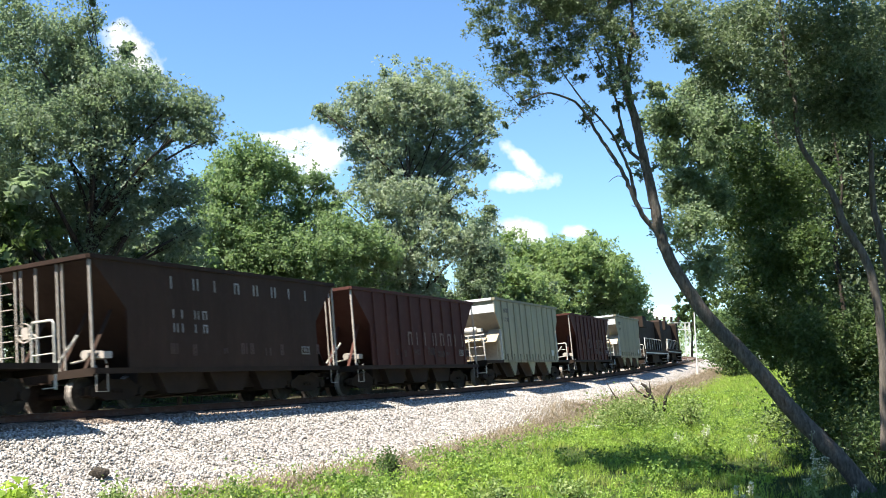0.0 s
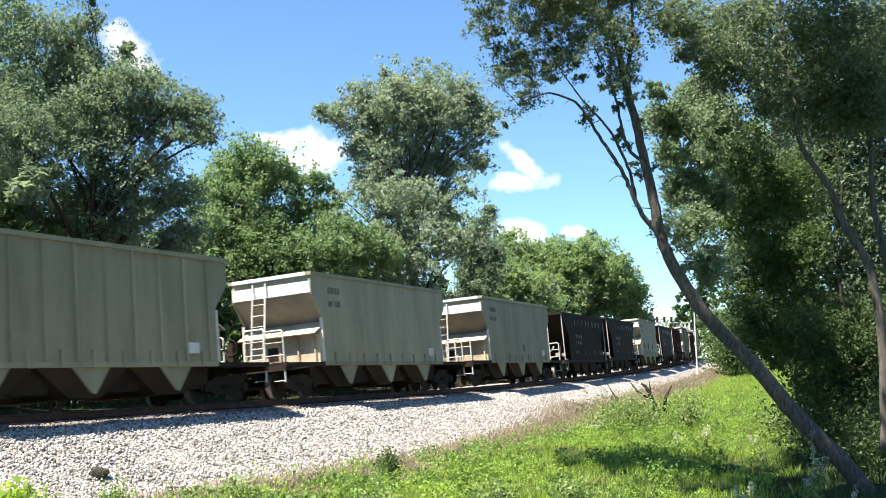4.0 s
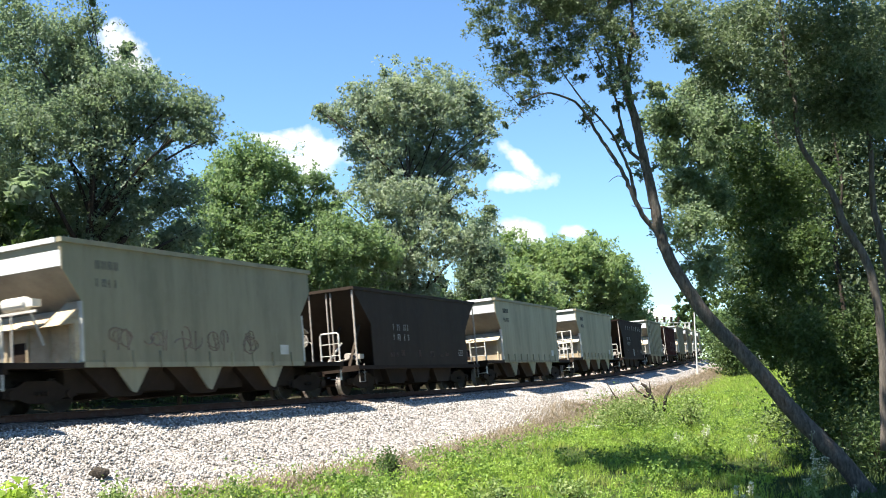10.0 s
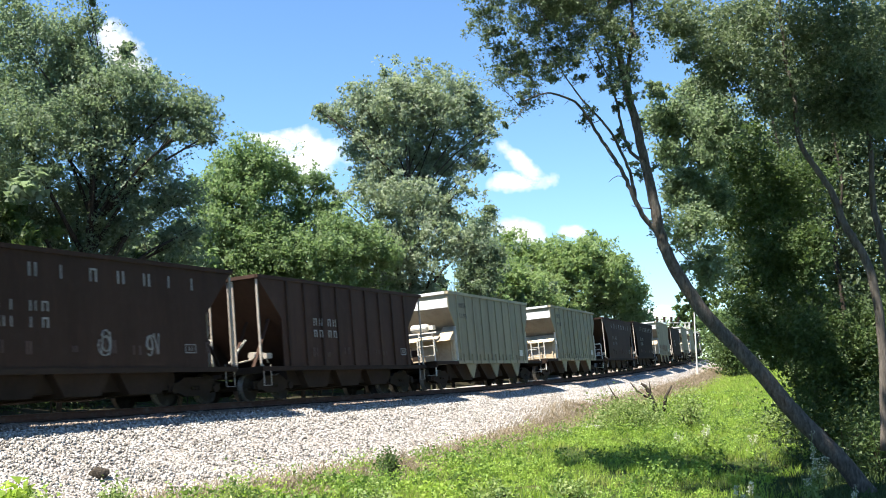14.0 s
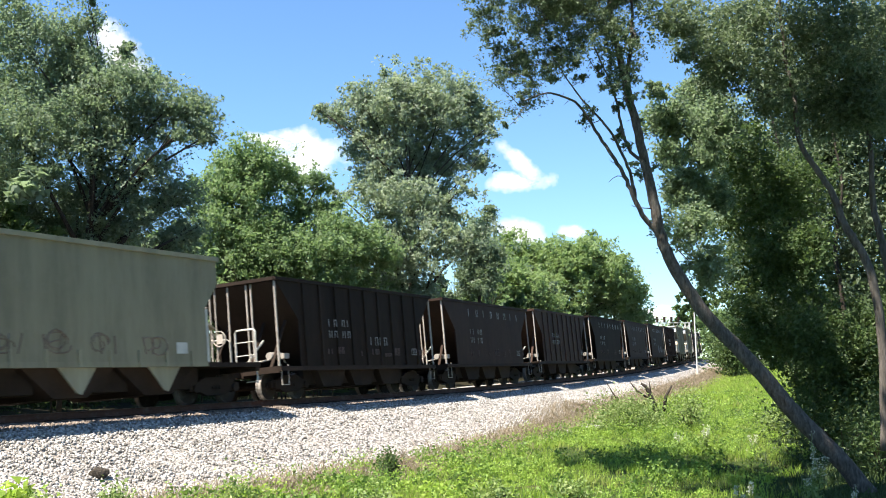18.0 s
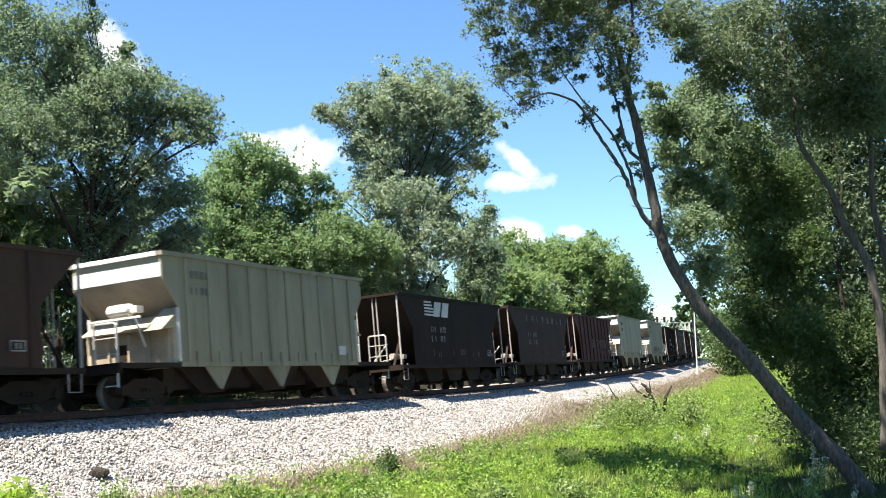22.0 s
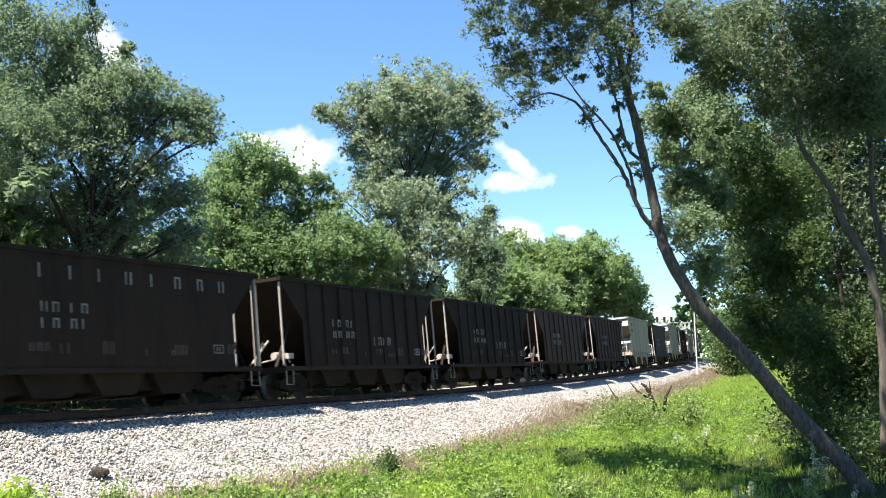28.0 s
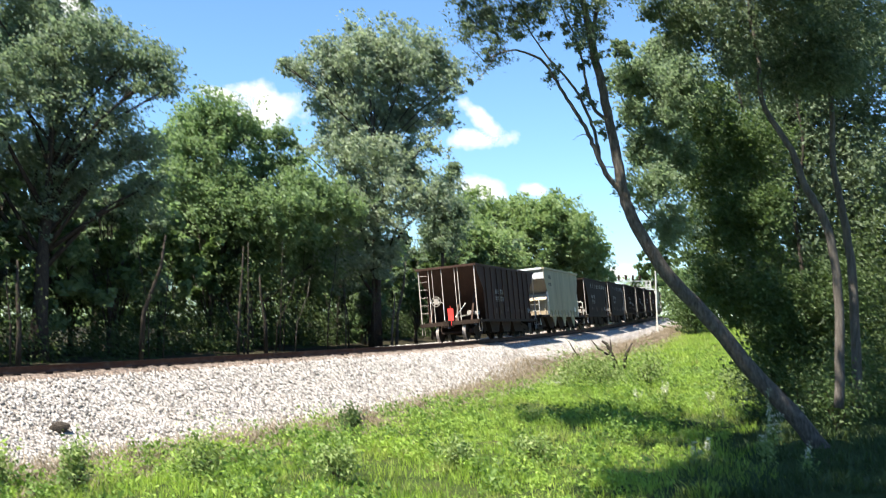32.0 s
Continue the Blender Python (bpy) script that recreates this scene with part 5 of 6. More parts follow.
def make_grass():
    rs = np.random.RandomState(9)
    # nearer meadow, thinning with distance
    n = 260000
    s = 60 * rs.uniform(0, 1, n) ** 1.3 - 8
    o = 4.6 + rs.uniform(0, 1, n) ** 0.85 * 17.4
    x, y, _ = beside(s, o)
    edge = bank_edge(s) + 0.35 + rs.uniform(0, 1, n) ** 1.5 * np.where(s < 20, 1.5, 0.9)
    keep = (y > 10.5) & (x < 0.31 * y + 0.2 + 0.5 * np.sin(y * 1.7)) & (x > -0.45 * y - 2) & (o > edge)
    x, y = x[keep], y[keep]
    patch = 0.5 + 0.5 * np.sin(x * 1.1 + 2 * np.sin(y * 0.6)) * np.sin(y * 0.9 + 1)
    lump = 0.5 + 0.5 * np.sin(x * 4.1 + 1.5 * np.sin(y * 2.3)) * np.sin(y * 3.1 + 1.2 * np.sin(x * 2.7))
    keep = rs.uniform(0, 1, len(x)) < 0.35 + 0.75 * lump
    x, y, patch, lump = x[keep], y[keep], patch[keep], lump[keep]
    h = rs.uniform(0.05, 0.15, len(x)) * (0.5 + 0.8 * patch + 1.7 * lump ** 2)
    blades("grass", x, y, h, rs.uniform(0.008, 0.018, len(x)), M_GRASS, 11, "lush bright green meadow grass and weeds", bank=True)
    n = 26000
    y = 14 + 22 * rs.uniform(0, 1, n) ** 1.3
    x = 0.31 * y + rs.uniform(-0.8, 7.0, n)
    # blades take the darkened leaf colour in place of tree shade
    blades("shaded_grass", x, y, rs.uniform(0.06, 0.34, n) * rs.uniform(0.4, 1.0, n), rs.uniform(0.014, 0.034, n), M_DEEP, 14, "weeds and grass under the trees, tree shade put into the colour", 0.5)
    n = 45000
    s, o = rs.uniform(40, 150, n), rs.uniform(5.3, 13, n)
    x, y, _ = beside(s, o)
    blades("far_grass", x, y, rs.uniform(0.2, 0.5, n), rs.uniform(0.04, 0.09, n), M_GRASS, 12, "tall green grass along the far bank")
    n = 64000
    s = 130 * rs.uniform(0, 1, n) ** 1.4 - 8
    o = bank_edge(s) + 0.5 + rs.normal(0, 0.6, n) + np.where(s > 34, 0.8, 0.0)
    x, y, _ = beside(s, o)
    blades("dry_grass", x, y, rs.uniform(0.06, 0.3, n), rs.uniform(0.012, 0.03, n), M_DRY, 13, "dead brown grass at the foot of the ballast", 0.8, True)


make_grass()


def make_stones():
    rs = np.random.RandomState(4)
    n = 56000
    s = 62 * rs.uniform(0, 1, n) ** 1.15 - 9
    o = 1.45 + rs.uniform(0, 1, n) * (bank_edge(s) - 1.2 + rs.uniform(0, 0.5, n))
    x, y, z = beside(s, o)
    z = z + np.where(o < 2.45, np.interp(o, [1.3, 1.9, 2.25, 2.45], [-0.19, -0.265, -0.315, -0.348]), bank_height(o)) + 0.01
    base = np.array([(1, 0, 0), (-1, 0, 0), (0, 1, 0), (0, -1, 0), (0, 0, 1), (0, 0, -1)], float)
    tri = np.array([(0, 2, 4), (2, 1, 4), (1, 3, 4), (3, 0, 4), (2, 0, 5), (1, 2, 5), (3, 1, 5), (0, 3, 5)])
    sz = rs.uniform(0.022, 0.05, n)
    V = base[None] * (sz[:, None, None] * rs.uniform(0.6, 1.3, (n, 6, 1)))
    q = rs.normal(0, 1, (n, 4))
    q /= np.linalg.norm(q, axis=1)[:, None]
    w, a, b, c = q.T
    R = np.stack([np.stack([1 - 2 * (b * b + c * c), 2 * (a * b - c * w), 2 * (a * c + b * w)], 1), np.stack([2 * (a * b + c * w), 1 - 2 * (a * a + c * c), 2 * (b * c - a * w)], 1), np.stack([2 * (a * c - b * w), 2 * (b * c + a * w), 1 - 2 * (a * a + b * b)], 1)], 1)
    V = np.einsum("nij,nkj->nki", R, V) + np.c_[x, y, z][:, None, :]
    me = bpy.data.meshes.new("ballast_stones")
    me.vertices.add(n * 6)
    me.vertices.foreach_set("co", V.ravel())
    me.loops.add(n * 24)
    me.loops.foreach_set("vertex_index", (np.arange(n)[:, None, None] * 6 + tri[None]).ravel().astype(np.int32))
    me.polygons.add(n * 8)
    me.polygons.foreach_set("loop_start", np.arange(0, n * 24, 3, dtype=np.int32))
    me.update(calc_edges=True)
    me.materials.append(M_STONE)
    me.materials.append(M_STONE_SHADE)
    # stones close to the rails take the colour with the shadow in it
    me.polygons.foreach_set("material_index", np.repeat((o + rs.normal(0, 0.14, n) < 1.95).astype(np.int32), 8))
    tagged(new("ballast_stones", me), "loose crushed pale limestone ballast stones", "stones", kind="stuff")


make_stones()


# ---------------------------------------------------------------- signals
def make_gantry():
    g = tagged(new("signal_gantry"), "white lattice signal gantry over the track", "signal gantry")
    lx, ly, zt = 47.8, 212, 8.6
    z0 = gz(lx, ly)
    for dx in (0, 0.8):
        for dy in (0, 0.8):
            part("leg", Shape().box(lx + dx - 0.06, lx + dx + 0.06, ly + dy - 0.06, ly + dy + 0.06, z0, zt), M_PALE, g)
    for i in range(8):
        z = z0 + 0.8 + i * (zt - z0 - 1) / 8
        part("lattice", Shape().tube([(lx, ly, z), (lx + 0.8, ly, z + 0.8)], 0.035, 4), M_PALE, g)
    for z in (zt, zt - 1.3):
        part("beam", Shape().box(lx - 6.0, lx + 0.9, ly - 0.08, ly + 0.08, z - 0.1, z + 0.1), M_PALE, g)
    for i in range(9):
        x = lx - 5.9 + i * 0.75
        part("lattice", Shape().tube([(x, ly, zt - 1.3), (x + 0.7, ly, zt)], 0.035, 4), M_PALE, g)
    for x in (lx - 5.6, lx - 4.2, lx - 2.8, lx - 1.4):
        part("signal_head", Shape().tube([(x, ly - 0.1, zt + 0.15), (x, ly - 0.1, zt + 1.15)], 0.24, 8), M_BLACK, g, "black signal head")


make_gantry()
mast = tagged(new("mast"), "thin grey wooden trackside pole", "pole")
_mz = gz(25.9, 110)
part("pole", Shape().tube([(25.9, 110, _mz), (25.7, 110, 6.1)], [0.085, 0.06], 8), M_PALE, mast)


# ---------------------------------------------------------------- clouds
def cloud_material(seed):
    m = bpy.data.materials.new("cloud")
    m.use_nodes = True
    nt = m.node_tree
    nt.nodes.clear()
    out = nt.nodes.new("ShaderNodeOutputMaterial")
    tc = nt.nodes.new("ShaderNodeTexCoord")
    mp = nt.nodes.new("ShaderNodeMapping")
    mp.inputs["Location"].default_value = (seed * 3.7, seed * 1.3, 0)
    mp.inputs["Scale"].default_value = (0.022, 0.022, 0.022)
    nt.links.new(tc.outputs["Object"], mp.inputs[0])
    n = noise_tex(nt, mp.outputs[0], 1.0, 7, 0.6)
    ln = nt.nodes.new("ShaderNodeVectorMath")
    ln.operation = "LENGTH"
    sc = nt.nodes.new("ShaderNodeMapping")
    sc.inputs["Location"].default_value = (-1, -1, 0)
    sc.inputs["Scale"].default_value = (2, 2, 0)
    nt.links.new(tc.outputs["Generated"], sc.inputs[0])
    nt.links.new(sc.outputs[0], ln.inputs[0])
    ad = nd(nt, "ShaderNodeMath")
    ad.operation = "MULTIPLY_ADD"
    nt.links.new(n, ad.inputs[0])
    ad.inputs[1].default_value = 2.0
    nt.links.new(ln.outputs["Value"], ad.inputs[2])
    mr = nd(nt, "ShaderNodeMapRange", From_Min=1.32, From_Max=2.0, To_Min=1.0, To_Max=0.0)
    nt.links.new(ad.outputs[0], mr.inputs[0])
    tr = nt.nodes.new("ShaderNodeBsdfTransparent")
    em = nt.nodes.new("ShaderNodeEmission")
    em.inputs[0].default_value = (1.0, 0.99, 0.97, 1)
    em.inputs[1].default_value = 0.46
    mx = nt.nodes.new("ShaderNodeMixShader")
    nt.links.new(mr.outputs[0], mx.inputs[0])
    nt.links.new(tr.outputs[0], mx.inputs[1])
    nt.links.new(em.outputs[0], mx.inputs[2])
    nt.links.new(mx.outputs[0], out.inputs[0])
    return m


CLOUDS = []


def make_clouds():
    for k, (x, z, w, h, rot, drift) in enumerate(((-446, 436, 62, 34, -48, -32), (-190, 284, 74, 46, 12, -20), (116, 248, 54, 17, 4, -10), (112, 278, 42, 15, -42, -10), (108, 178, 48, 22, -14, -8), (186, 176, 26, 12, 0, -10), (292, 60, 30, 17, 0, 0), (-232, 306, 46, 11, -16, -28))):
        me = bpy.data.meshes.new("cloud")
        me.from_pydata([(-w, -h, 0), (w, -h, 0), (w, h, 0), (-w, h, 0)], [], [(0, 1, 2, 3)])
        me.materials.append(cloud_material(k + 1))
        ob = tagged(new("cloud", me), "soft white fair-weather cloud in the blue sky", "cloud", "clouds", "structure")
        ob.visible_shadow = False
        at = Matrix.Translation((x, 1500, z + 4.7)) @ pose(0, 0, 0, 90, 0, 0) @ pose(0, 0, 0, 0, 0, rot)
        ob.matrix_world = at
        CLOUDS.append((ob, at, drift))


make_clouds()


def make_weeds():
    """Broad-leaved weeds scattered through the meadow."""
    rs = np.random.RandomState(31)
    m = 4200
    s, o = 80 * rs.uniform(0, 1, m) ** 1.2 - 8, rs.uniform(6.4, 17, m)
    x, y, _ = beside(s, o)
    dense = 0.5 + 0.5 * np.sin(x * 0.8 + 1.7 * np.sin(y * 0.33)) * np.sin(y * 0.5 + 0.6 * x)
    keep = (y > 12) & (x > -0.45 * y) & (rs.uniform(0, 1, m) < dense)
    x, y = x[keep], y[keep]
    z = ground_height(x, y)
    per = 70
    h = rs.uniform(0.10, 0.42, len(x)) * np.where(rs.uniform(0, 1, len(x)) > 0.86, 2.0, 1.0)
    u = rs.uniform(0.1, 1.0, (len(x), per))
    P = np.c_[x, y, z][:, None, :] + rs.normal(0, 1, (len(x), per, 3)) * (h[:, None, None] * np.array([0.30, 0.30, 0.05]))
    P[:, :, 2] += u * h[:, None]
    P = P.reshape(-1, 3)
    me = leaf_mesh("weeds", P, 0.055 * rs.uniform(0.5, 1.6, len(P)), M_MEADOW, 32, up=0.5, aspect=0.5)
    m = 1500
    s, o = 62 * rs.uniform(0, 1, m) ** 1.2 - 6, rs.uniform(6.3, 15, m)
    x, y, _ = beside(s, o)
    dense = 0.5 + 0.5 * np.sin(x * 1.3 + 1.1 * np.sin(y * 0.6)) * np.sin(y * 0.75 + 0.4 * x + 1)
    keep = (y > 13) & (x > -0.45 * y) & (x < 0.32 * y) & (rs.uniform(0, 1, m) < dense ** 2)
    x, y = x[keep], y[keep]
    h = rs.uniform(0.18, 0.55, len(x))
    P = np.c_[x, y, ground_height(x, y)][:, None, :] + rs.normal(0, 1, (len(x), 80, 3)) * (h[:, None, None] * np.array([0.36, 0.36, 0.06]))
    P[:, :, 2] += rs.uniform(0.1, 1.0, (len(x), 80)) * h[:, None]
    P = P.reshape(-1, 3)
    herbs = leaf_mesh("herbs", P, 0.085 * rs.uniform(0.5, 1.6, len(P)), M_HERB, 33, up=0.4, aspect=0.5)
    tagged(new("herbs", herbs), "taller dark green herbs among the grass", "weeds", kind="stuff")
    tagged(new("weeds", me), "pale-leaved weeds standing in the meadow grass", "weeds", kind="stuff")


make_weeds()


def make_bush(x, y, r, h, n, size, mat, label, seed):
    rs = np.random.RandomState(seed)
    bush = tagged(new("bush"), label, "bush")
    bush.location = foot(x, y)
    st = Shape()
    for i in range(7):
        a = rs.uniform(0, 6.28)
        q = Vector((math.cos(a) * r * 0.5, math.sin(a) * r * 0.5, h * rs.uniform(0.4, 0.7)))
        st.tube([(0, 0, -0.05), q * 0.5 + Vector((0, 0, 0.08)), q], [0.02, 0.014, 0.006], 5)
    tagged(part("stem", st, M_DEADWOOD, bush), kind="stuff")
    d = rs.normal(0, 1, (n, 3)) * np.array([0.42 * r, 0.42 * r, 0.24 * h]) + np.array([0, 0, 0.5 * h])
    d[:, 2] = np.abs(d[:, 2])
    part("foliage", leaf_mesh("foliage", d, size * rs.uniform(0.6, 1.4, n), mat, seed, up=0.7), mat, bush)
    return bush


make_bush(-1.22, 24.8, 0.32, 0.75, 700, 0.08, M_SHADE, "small dark green bush on the edge of the ballast", 51)
make_bush(-3.8, 21.2, 0.8, 0.5, 900, 0.08, M_GRASS, "low bright green weed clump by the ballast", 52)
make_bush(7.0, 41, 1.6, 1.5, 5200, 0.1, M_WEED, "grey-green shrub on the trackside bank", 53)
make_bush(9.3, 41, 0.9, 1.6, 1500, 0.1, M_WEED, "pale flowering weed shrub in the meadow", 54)
make_bush(11.4, 37, 0.9, 1.0, 1500, 0.1, M_WEED, "pale-leaved shrub at the wood's edge", 55)
make_bush(-7.7, 19.6, 0.55, 0.6, 300, 0.2, M_GRASS, "broad-leaved bright green plant", 56)
make_bush(-6.1, 20.4, 0.35, 0.45, 350, 0.08, M_WEED, "grassy weed tuft beside the ballast", 57)
make_bush(0.0, 20.5, 0.9, 0.35, 700, 0.08, M_GRASS, "low weed clump in the grass", 58)


for tx, ty, tr, th, ts in ((-4.9, 16.3, 0.28, 1.0, 571), (-3.2, 17.0, 0.45, 0.85, 572), (-1.1, 17.5, 0.4, 0.6, 573), (-6.4, 17.2, 0.35, 0.8, 574), (0.9, 18.4, 0.35, 0.5, 575), (2.3, 19.5, 0.4, 0.45, 576)):
    make_bush(tx, ty, tr, th, 900, 0.075, M_WEED, "leafy weed tuft at the foot of the ballast", ts)


make_bush(31.9, 118, 1.9, 6.0, 4600, 0.3, M_SHADE, "tall leafy thicket at the end of the meadow", 581)
make_bush(33.5, 126, 3.2, 7.5, 5600, 0.34, M_SHADE, "dark green thicket beside the far bend", 582)


def make_snag():
    x, y = 9.6, 51.5
    sn = tagged(new("dead_stump"), "dead broken stump with bare branches on the bank", "stump")
    sn.location = foot(x, y)
    sn.scale = (0.92, 0.92, 0.92)
    sn.location.z += 0.3
    for pts, r in ((((0.6, 0, 0), (0.35, 0, 0.7), (0.05, 0, 1.35), (-0.2, 0, 1.5)), 0.11), (((0.95, 0, 0), (1.05, 0, 0.8), (1.4, 0, 1.4)), 0.09), (((0.4, 0, 0.6), (-0.4, 0, 1.1), (-0.75, 0, 1.55)), 0.05), (((-0.9, 0, 0), (-1.6, 0, 0.9), (-1.95, 0, 1.5)), 0.035), (((0.3, 0, 0.9), (0.25, 0.1, 1.6)), 0.04)):
        part("branch", Shape().tube(pts, [1.35 * r * (1 - 0.6 * i / (len(pts) - 1)) for i in range(len(pts))], 7), M_BARKD, sn, smooth=True)


make_snag()


def make_rock():
    rs = random.Random(3)
    bm = bmesh.new()
    bmesh.ops.create_icosphere(bm, subdivisions=2, radius=0.2)
    for vert in bm.verts:
        vert.co *= rs.uniform(0.82, 1.12)
        vert.co.z *= 0.7
    me = bpy.data.meshes.new("rock")
    bm.to_mesh(me)
    bm.free()
    me.materials.append(M_BARKD)
    ob = tagged(new("rock"), "dark rounded rock lying on the pale ballast", "rock")
    ob.location = (-7.0, 22.2, -1.06)
    part("stone", me, None, ob)


make_rock()
# added tall trees, unseen beside and behind the camera, whose high crowns shade the wood's edge
make_tree(foot(6.4, 9.0), [(0.6, 12.5, 9.6, 1.6), (2.5, 11.0, 10.6, 2.0), (4.5, 12.5, 11.2, 2.2), (6.5, 9.0, 11.8, 2.4), (3.0, 14.5, 10.2, 1.8), (5.5, 15.0, 11.0, 2.0), (-1.5, 10.5, 10.6, 1.6), (0.8, 9.5, 10.8, 1.7), (-2.2, 12.8, 10.9, 1.1), (1.0, 14.6, 10.8, 1.2), (-0.4, 8.0, 10.8, 1.6), (2.4, 8.4, 11.0, 1.7)], 40000, 0.28, M_SHADE, "unseen tall tree with a high crown beside the clearing, added to cast shade", 61, 0.3, reach=0.7)
make_tree(foot(9.5, 3.0), [(4.0, 9.0, 10.0, 2.4), (7.0, 7.0, 11.0, 2.8), (9.0, 4.0, 12.0, 3.0), (12.0, 6.0, 11.0, 3.0), (2.0, 9.0, 11.5, 1.8)], 16000, 0.24, M_SHADE, "unseen tall tree behind the clearing, added to cast shade", 62, 0.3)


def make_saplings():
    """Thin bare-stemmed young trees in the shade behind the track."""
    rs = random.Random(15)
    for i in range(32):
        s, o = rs.uniform(-6, 50), rs.uniform(-11.5, -7.5)
        x, y, _ = beside(s, o)
        h = rs.uniform(3.0, 7.0)
        r = rs.choice((0.03, 0.04, 0.05, 0.09, 0.12))
        t = tagged(new("sapling"), "slender pale-stemmed sapling at the edge of the wood", "sapling", "saplings along the track")
        t.location = foot(x, y)
        lx, ly = rs.uniform(-1.2, 1.2), rs.uniform(-0.8, 0.8)
        part("stem", Shape().tube([(0, 0, -0.1), (lx * 0.1, ly * 0.3, h * 0.4), (lx * 0.8, ly * 0.8, h * 0.75), (lx, ly, h)], [r, r * 0.8, r * 0.6, r * 0.3], 7), M_BARKD if i % 4 else M_BARK, t, smooth=True)
        n = 160
        q = np.random.RandomState(200 + i)
        P = q.normal(0, 1, (n, 3)) * np.array([0.55, 0.55, 0.22 * h])
        P += np.c_[np.full(n, lx * 0.7), np.full(n, ly * 0.7), np.full(n, h * 0.62)]
        # foliage colour darkened to stand in for the wood's shade
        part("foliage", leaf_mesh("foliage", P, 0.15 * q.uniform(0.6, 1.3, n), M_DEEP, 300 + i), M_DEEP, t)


make_saplings()


def make_understorey():
    """Dense low growth behind the track and far woods that close the view."""
    rs = np.random.RandomState(71)
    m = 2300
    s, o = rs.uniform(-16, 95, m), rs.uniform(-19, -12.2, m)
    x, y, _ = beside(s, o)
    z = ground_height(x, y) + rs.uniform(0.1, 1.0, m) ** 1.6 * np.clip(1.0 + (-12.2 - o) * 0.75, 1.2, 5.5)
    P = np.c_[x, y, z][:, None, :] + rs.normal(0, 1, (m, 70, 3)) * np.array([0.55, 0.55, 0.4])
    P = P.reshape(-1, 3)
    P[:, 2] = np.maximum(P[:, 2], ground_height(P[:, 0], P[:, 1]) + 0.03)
    # leaf colour carries the shade of the crowns above
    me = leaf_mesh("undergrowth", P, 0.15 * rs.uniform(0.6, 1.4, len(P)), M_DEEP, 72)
    tagged(new("undergrowth", me), "dense undergrowth at the wood's edge, shade put into its leaf colour", "undergrowth", kind="stuff")
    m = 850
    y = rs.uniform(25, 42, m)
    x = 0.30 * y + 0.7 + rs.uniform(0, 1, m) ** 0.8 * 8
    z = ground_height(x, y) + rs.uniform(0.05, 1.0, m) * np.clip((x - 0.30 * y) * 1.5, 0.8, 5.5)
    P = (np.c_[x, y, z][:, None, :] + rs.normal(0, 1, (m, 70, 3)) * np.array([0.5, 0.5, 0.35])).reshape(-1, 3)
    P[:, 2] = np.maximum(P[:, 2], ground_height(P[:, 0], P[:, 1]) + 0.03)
    # shade between the trunks is put into this leaf colour
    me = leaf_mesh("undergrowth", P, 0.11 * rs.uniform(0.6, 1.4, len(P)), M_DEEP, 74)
    tagged(new("undergrowth", me), "undergrowth among the shaded trunks, leaves darkened to stand in for shade", "undergrowth", kind="stuff")
    m = 900
    a = rs.uniform(-0.75, 0.62, m)
    d = rs.uniform(240, 330, m)
    z = rs.uniform(0, 1, m) ** 0.8 * 13 * (0.8 + 0.25 * np.sin(a * 31) + 0.15 * np.sin(a * 83))
    c = np.c_[np.sin(a) * d, np.cos(a) * d, z]
    P = (c[:, None, :] + rs.normal(0, 1, (m, 110, 3)) * np.array([2.6, 2.0, 1.5])).reshape(-1, 3)
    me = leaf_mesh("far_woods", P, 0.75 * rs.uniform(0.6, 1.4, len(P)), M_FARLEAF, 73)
    tagged(new("far_woods", me), "distant green woods along the horizon", "woods", kind="stuff")


make_understorey()


make_tree(foot(50.0, 186), [(46.6, 7.6, 2.6), (44.9, 5.2, 1.8), (45.0, 8.6, 1.6), (51.5, 9.1, 4.0), (49.7, 4.2, 3.2), (56.0, 9.0, 4.5), (46.6, 4.6, 1.6)], 30000, 0.42, M_MAPLE, "green tree beside the far signal", 91, 0.25)


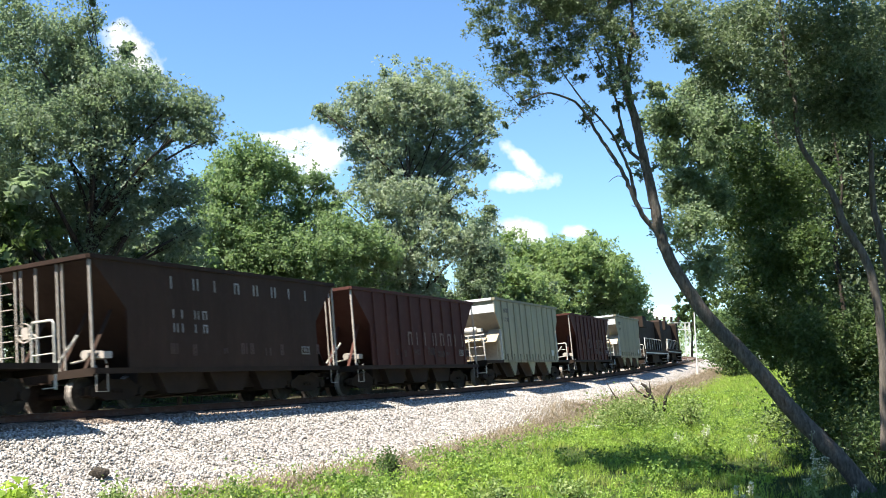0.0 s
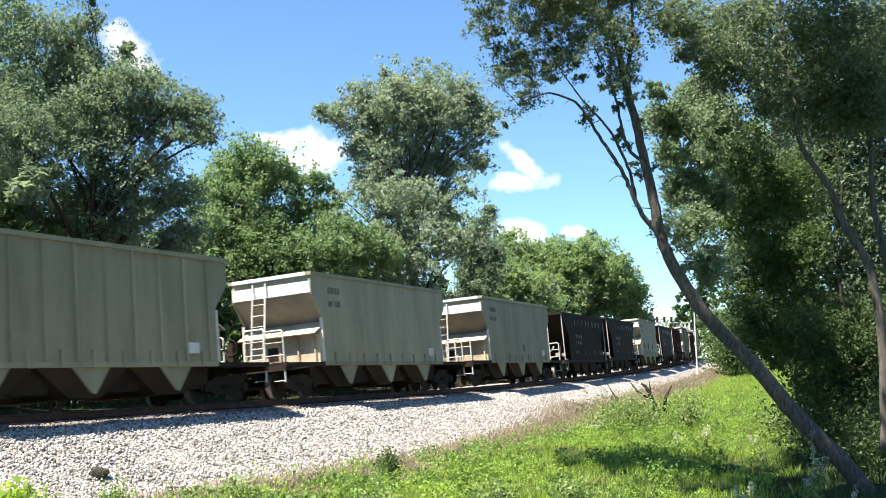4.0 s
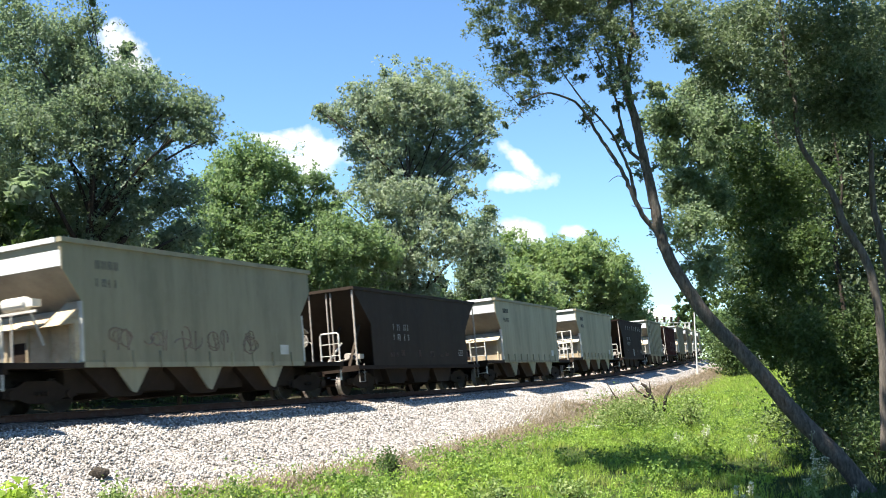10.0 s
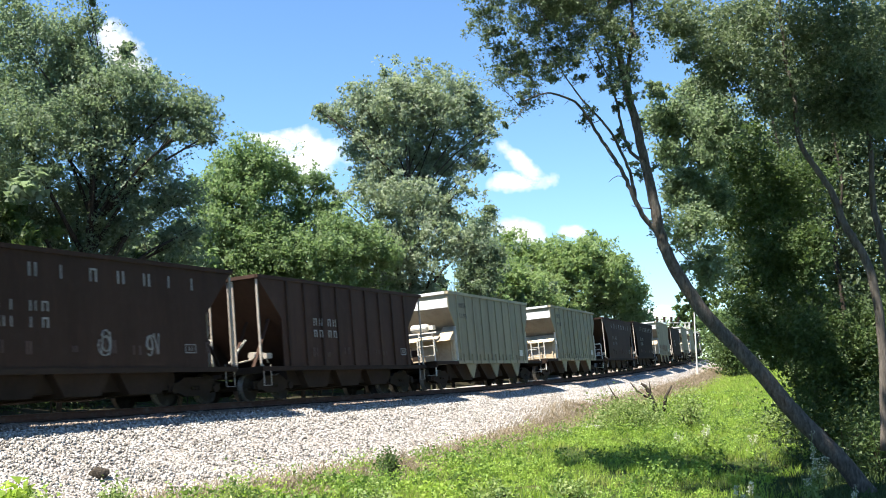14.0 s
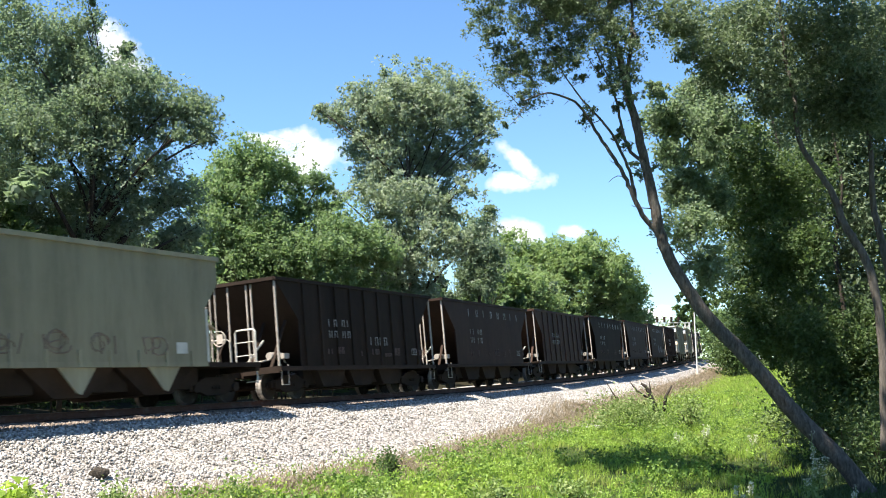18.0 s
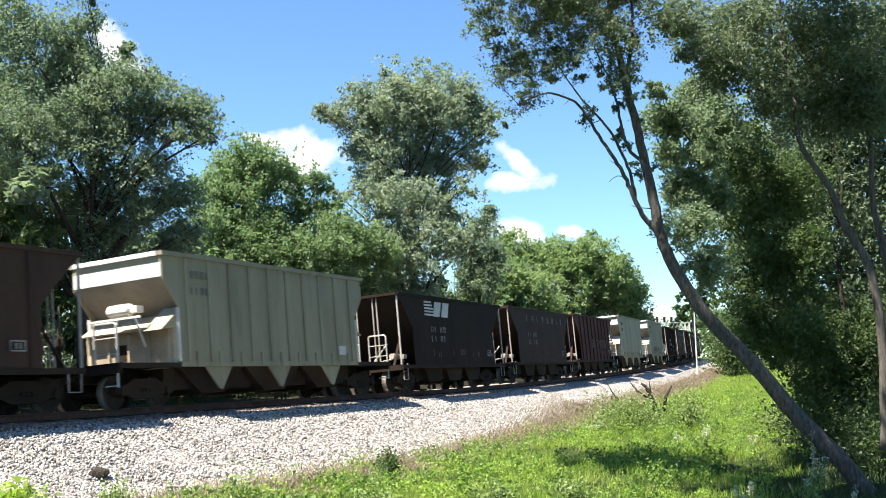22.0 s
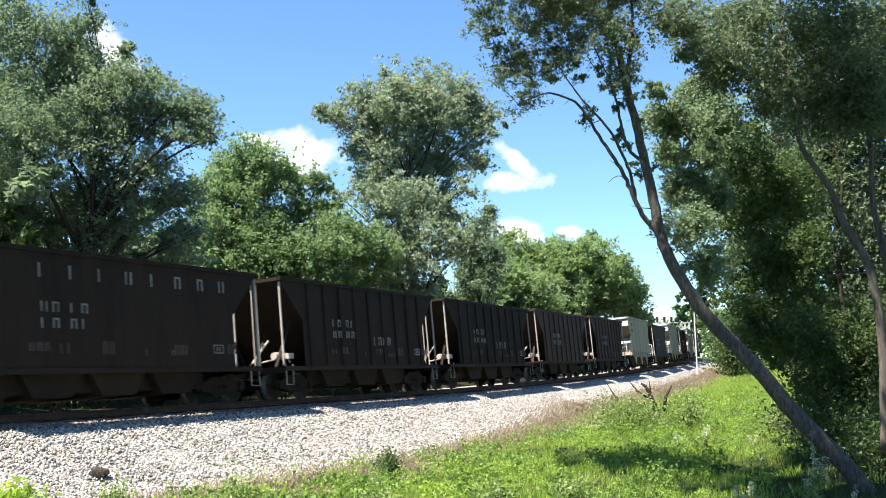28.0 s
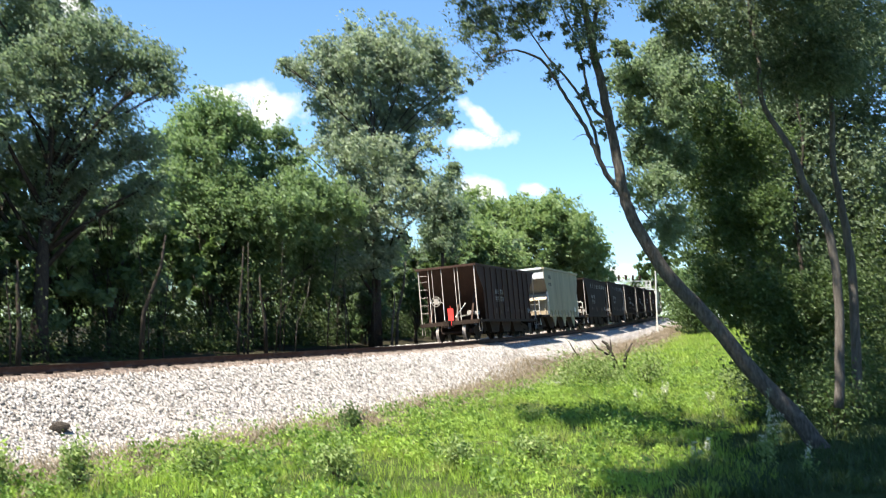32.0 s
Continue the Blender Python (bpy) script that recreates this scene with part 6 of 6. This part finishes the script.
def make_flower_weed(x, y, h, spikes, seed):
    """A tall weed with pale seed heads on thin stalks."""
    rs = np.random.RandomState(seed)
    w = tagged(new("flowering_weed"), "tall weed with pale seed heads in the shaded grass", "weed", "flowering weeds")
    w.location = foot(x, y)
    for k in range(spikes):
        a, q = rs.uniform(0, 6.28), rs.uniform(0.02, 0.22) * h
        hh = h * rs.uniform(0.65, 1.0)
        tip = Vector((math.cos(a) * q, math.sin(a) * q, hh))
        stalk = part("stalk", Shape().tube([(0, 0, -0.03), tip * 0.5, tip], [0.008, 0.006, 0.003], 4), M_WEED, w)
        n = 46
        P = rs.normal(0, 1, (n, 3)) * np.array([0.022, 0.022, 0.0]) + np.array(tip) * rs.uniform(0.7, 1.04, n)[:, None]
        tagged(part("seed_head", leaf_mesh("seed_head", P, 0.028 * rs.uniform(0.6, 1.4, n), M_SEED, seed + k), M_SEED, stalk), "cream-white seed head", kind="stuff")
        n = 26
        P = rs.normal(0, 1, (n, 3)) * np.array([0.07, 0.07, 0.02]) + np.array(tip) * rs.uniform(0.05, 0.7, n)[:, None]
        tagged(part("foliage", leaf_mesh("foliage", P, 0.07 * rs.uniform(0.6, 1.4, n), M_WEED, seed + 50 + k), M_WEED, stalk), kind="stuff")


for wx, wy, wh, ws in ((5.8, 17.2, 1.3, 6), (5.1, 18.2, 0.55, 4), (6.0, 18.0, 0.5, 3), (6.25, 16.6, 0.6, 3), (7.1, 29.5, 0.9, 8), (6.7, 31.0, 0.7, 6), (8.1, 28.5, 0.6, 5), (7.7, 21.0, 0.6, 4), (4.6, 17.0, 0.4, 3)):
    make_flower_weed(wx, wy, wh, ws, int(wx * 100))
# sprays of young growth among the shaded trunks, leaf colour darkened as shade
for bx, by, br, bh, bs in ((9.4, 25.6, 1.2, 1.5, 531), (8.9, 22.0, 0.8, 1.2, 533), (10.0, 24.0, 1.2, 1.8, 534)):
    make_bush(bx, by, br, bh, 2600, 0.08, M_SHADE, "shrub among the shaded trunks, shade put into its leaf colour", bs)
make_tree(foot(53.5, 232), [(51.5, 13.0, 3.0), (55.0, 15.0, 3.5), (50.8, 9.5, 2.4), (54.0, 10.0, 3.5), (58.5, 14.0, 4.0), (57.0, 9.0, 3.5)], 18000, 0.5, M_SHADE, "dark green tree behind the signal gantry", 92, 0.3)


def motions():
    times = [i * 0.8 for i in range(41)]
    for ob, middle in CARS:
        walk(ob, [(t, car_pose(middle + travelled(t))) for t in times])
    for ob, place, drift in CLOUDS:
        walk(ob, [(t, Matrix.Translation((drift * t / 32, 0, 0)) @ place) for t in (0, 16, 32)])


motions()
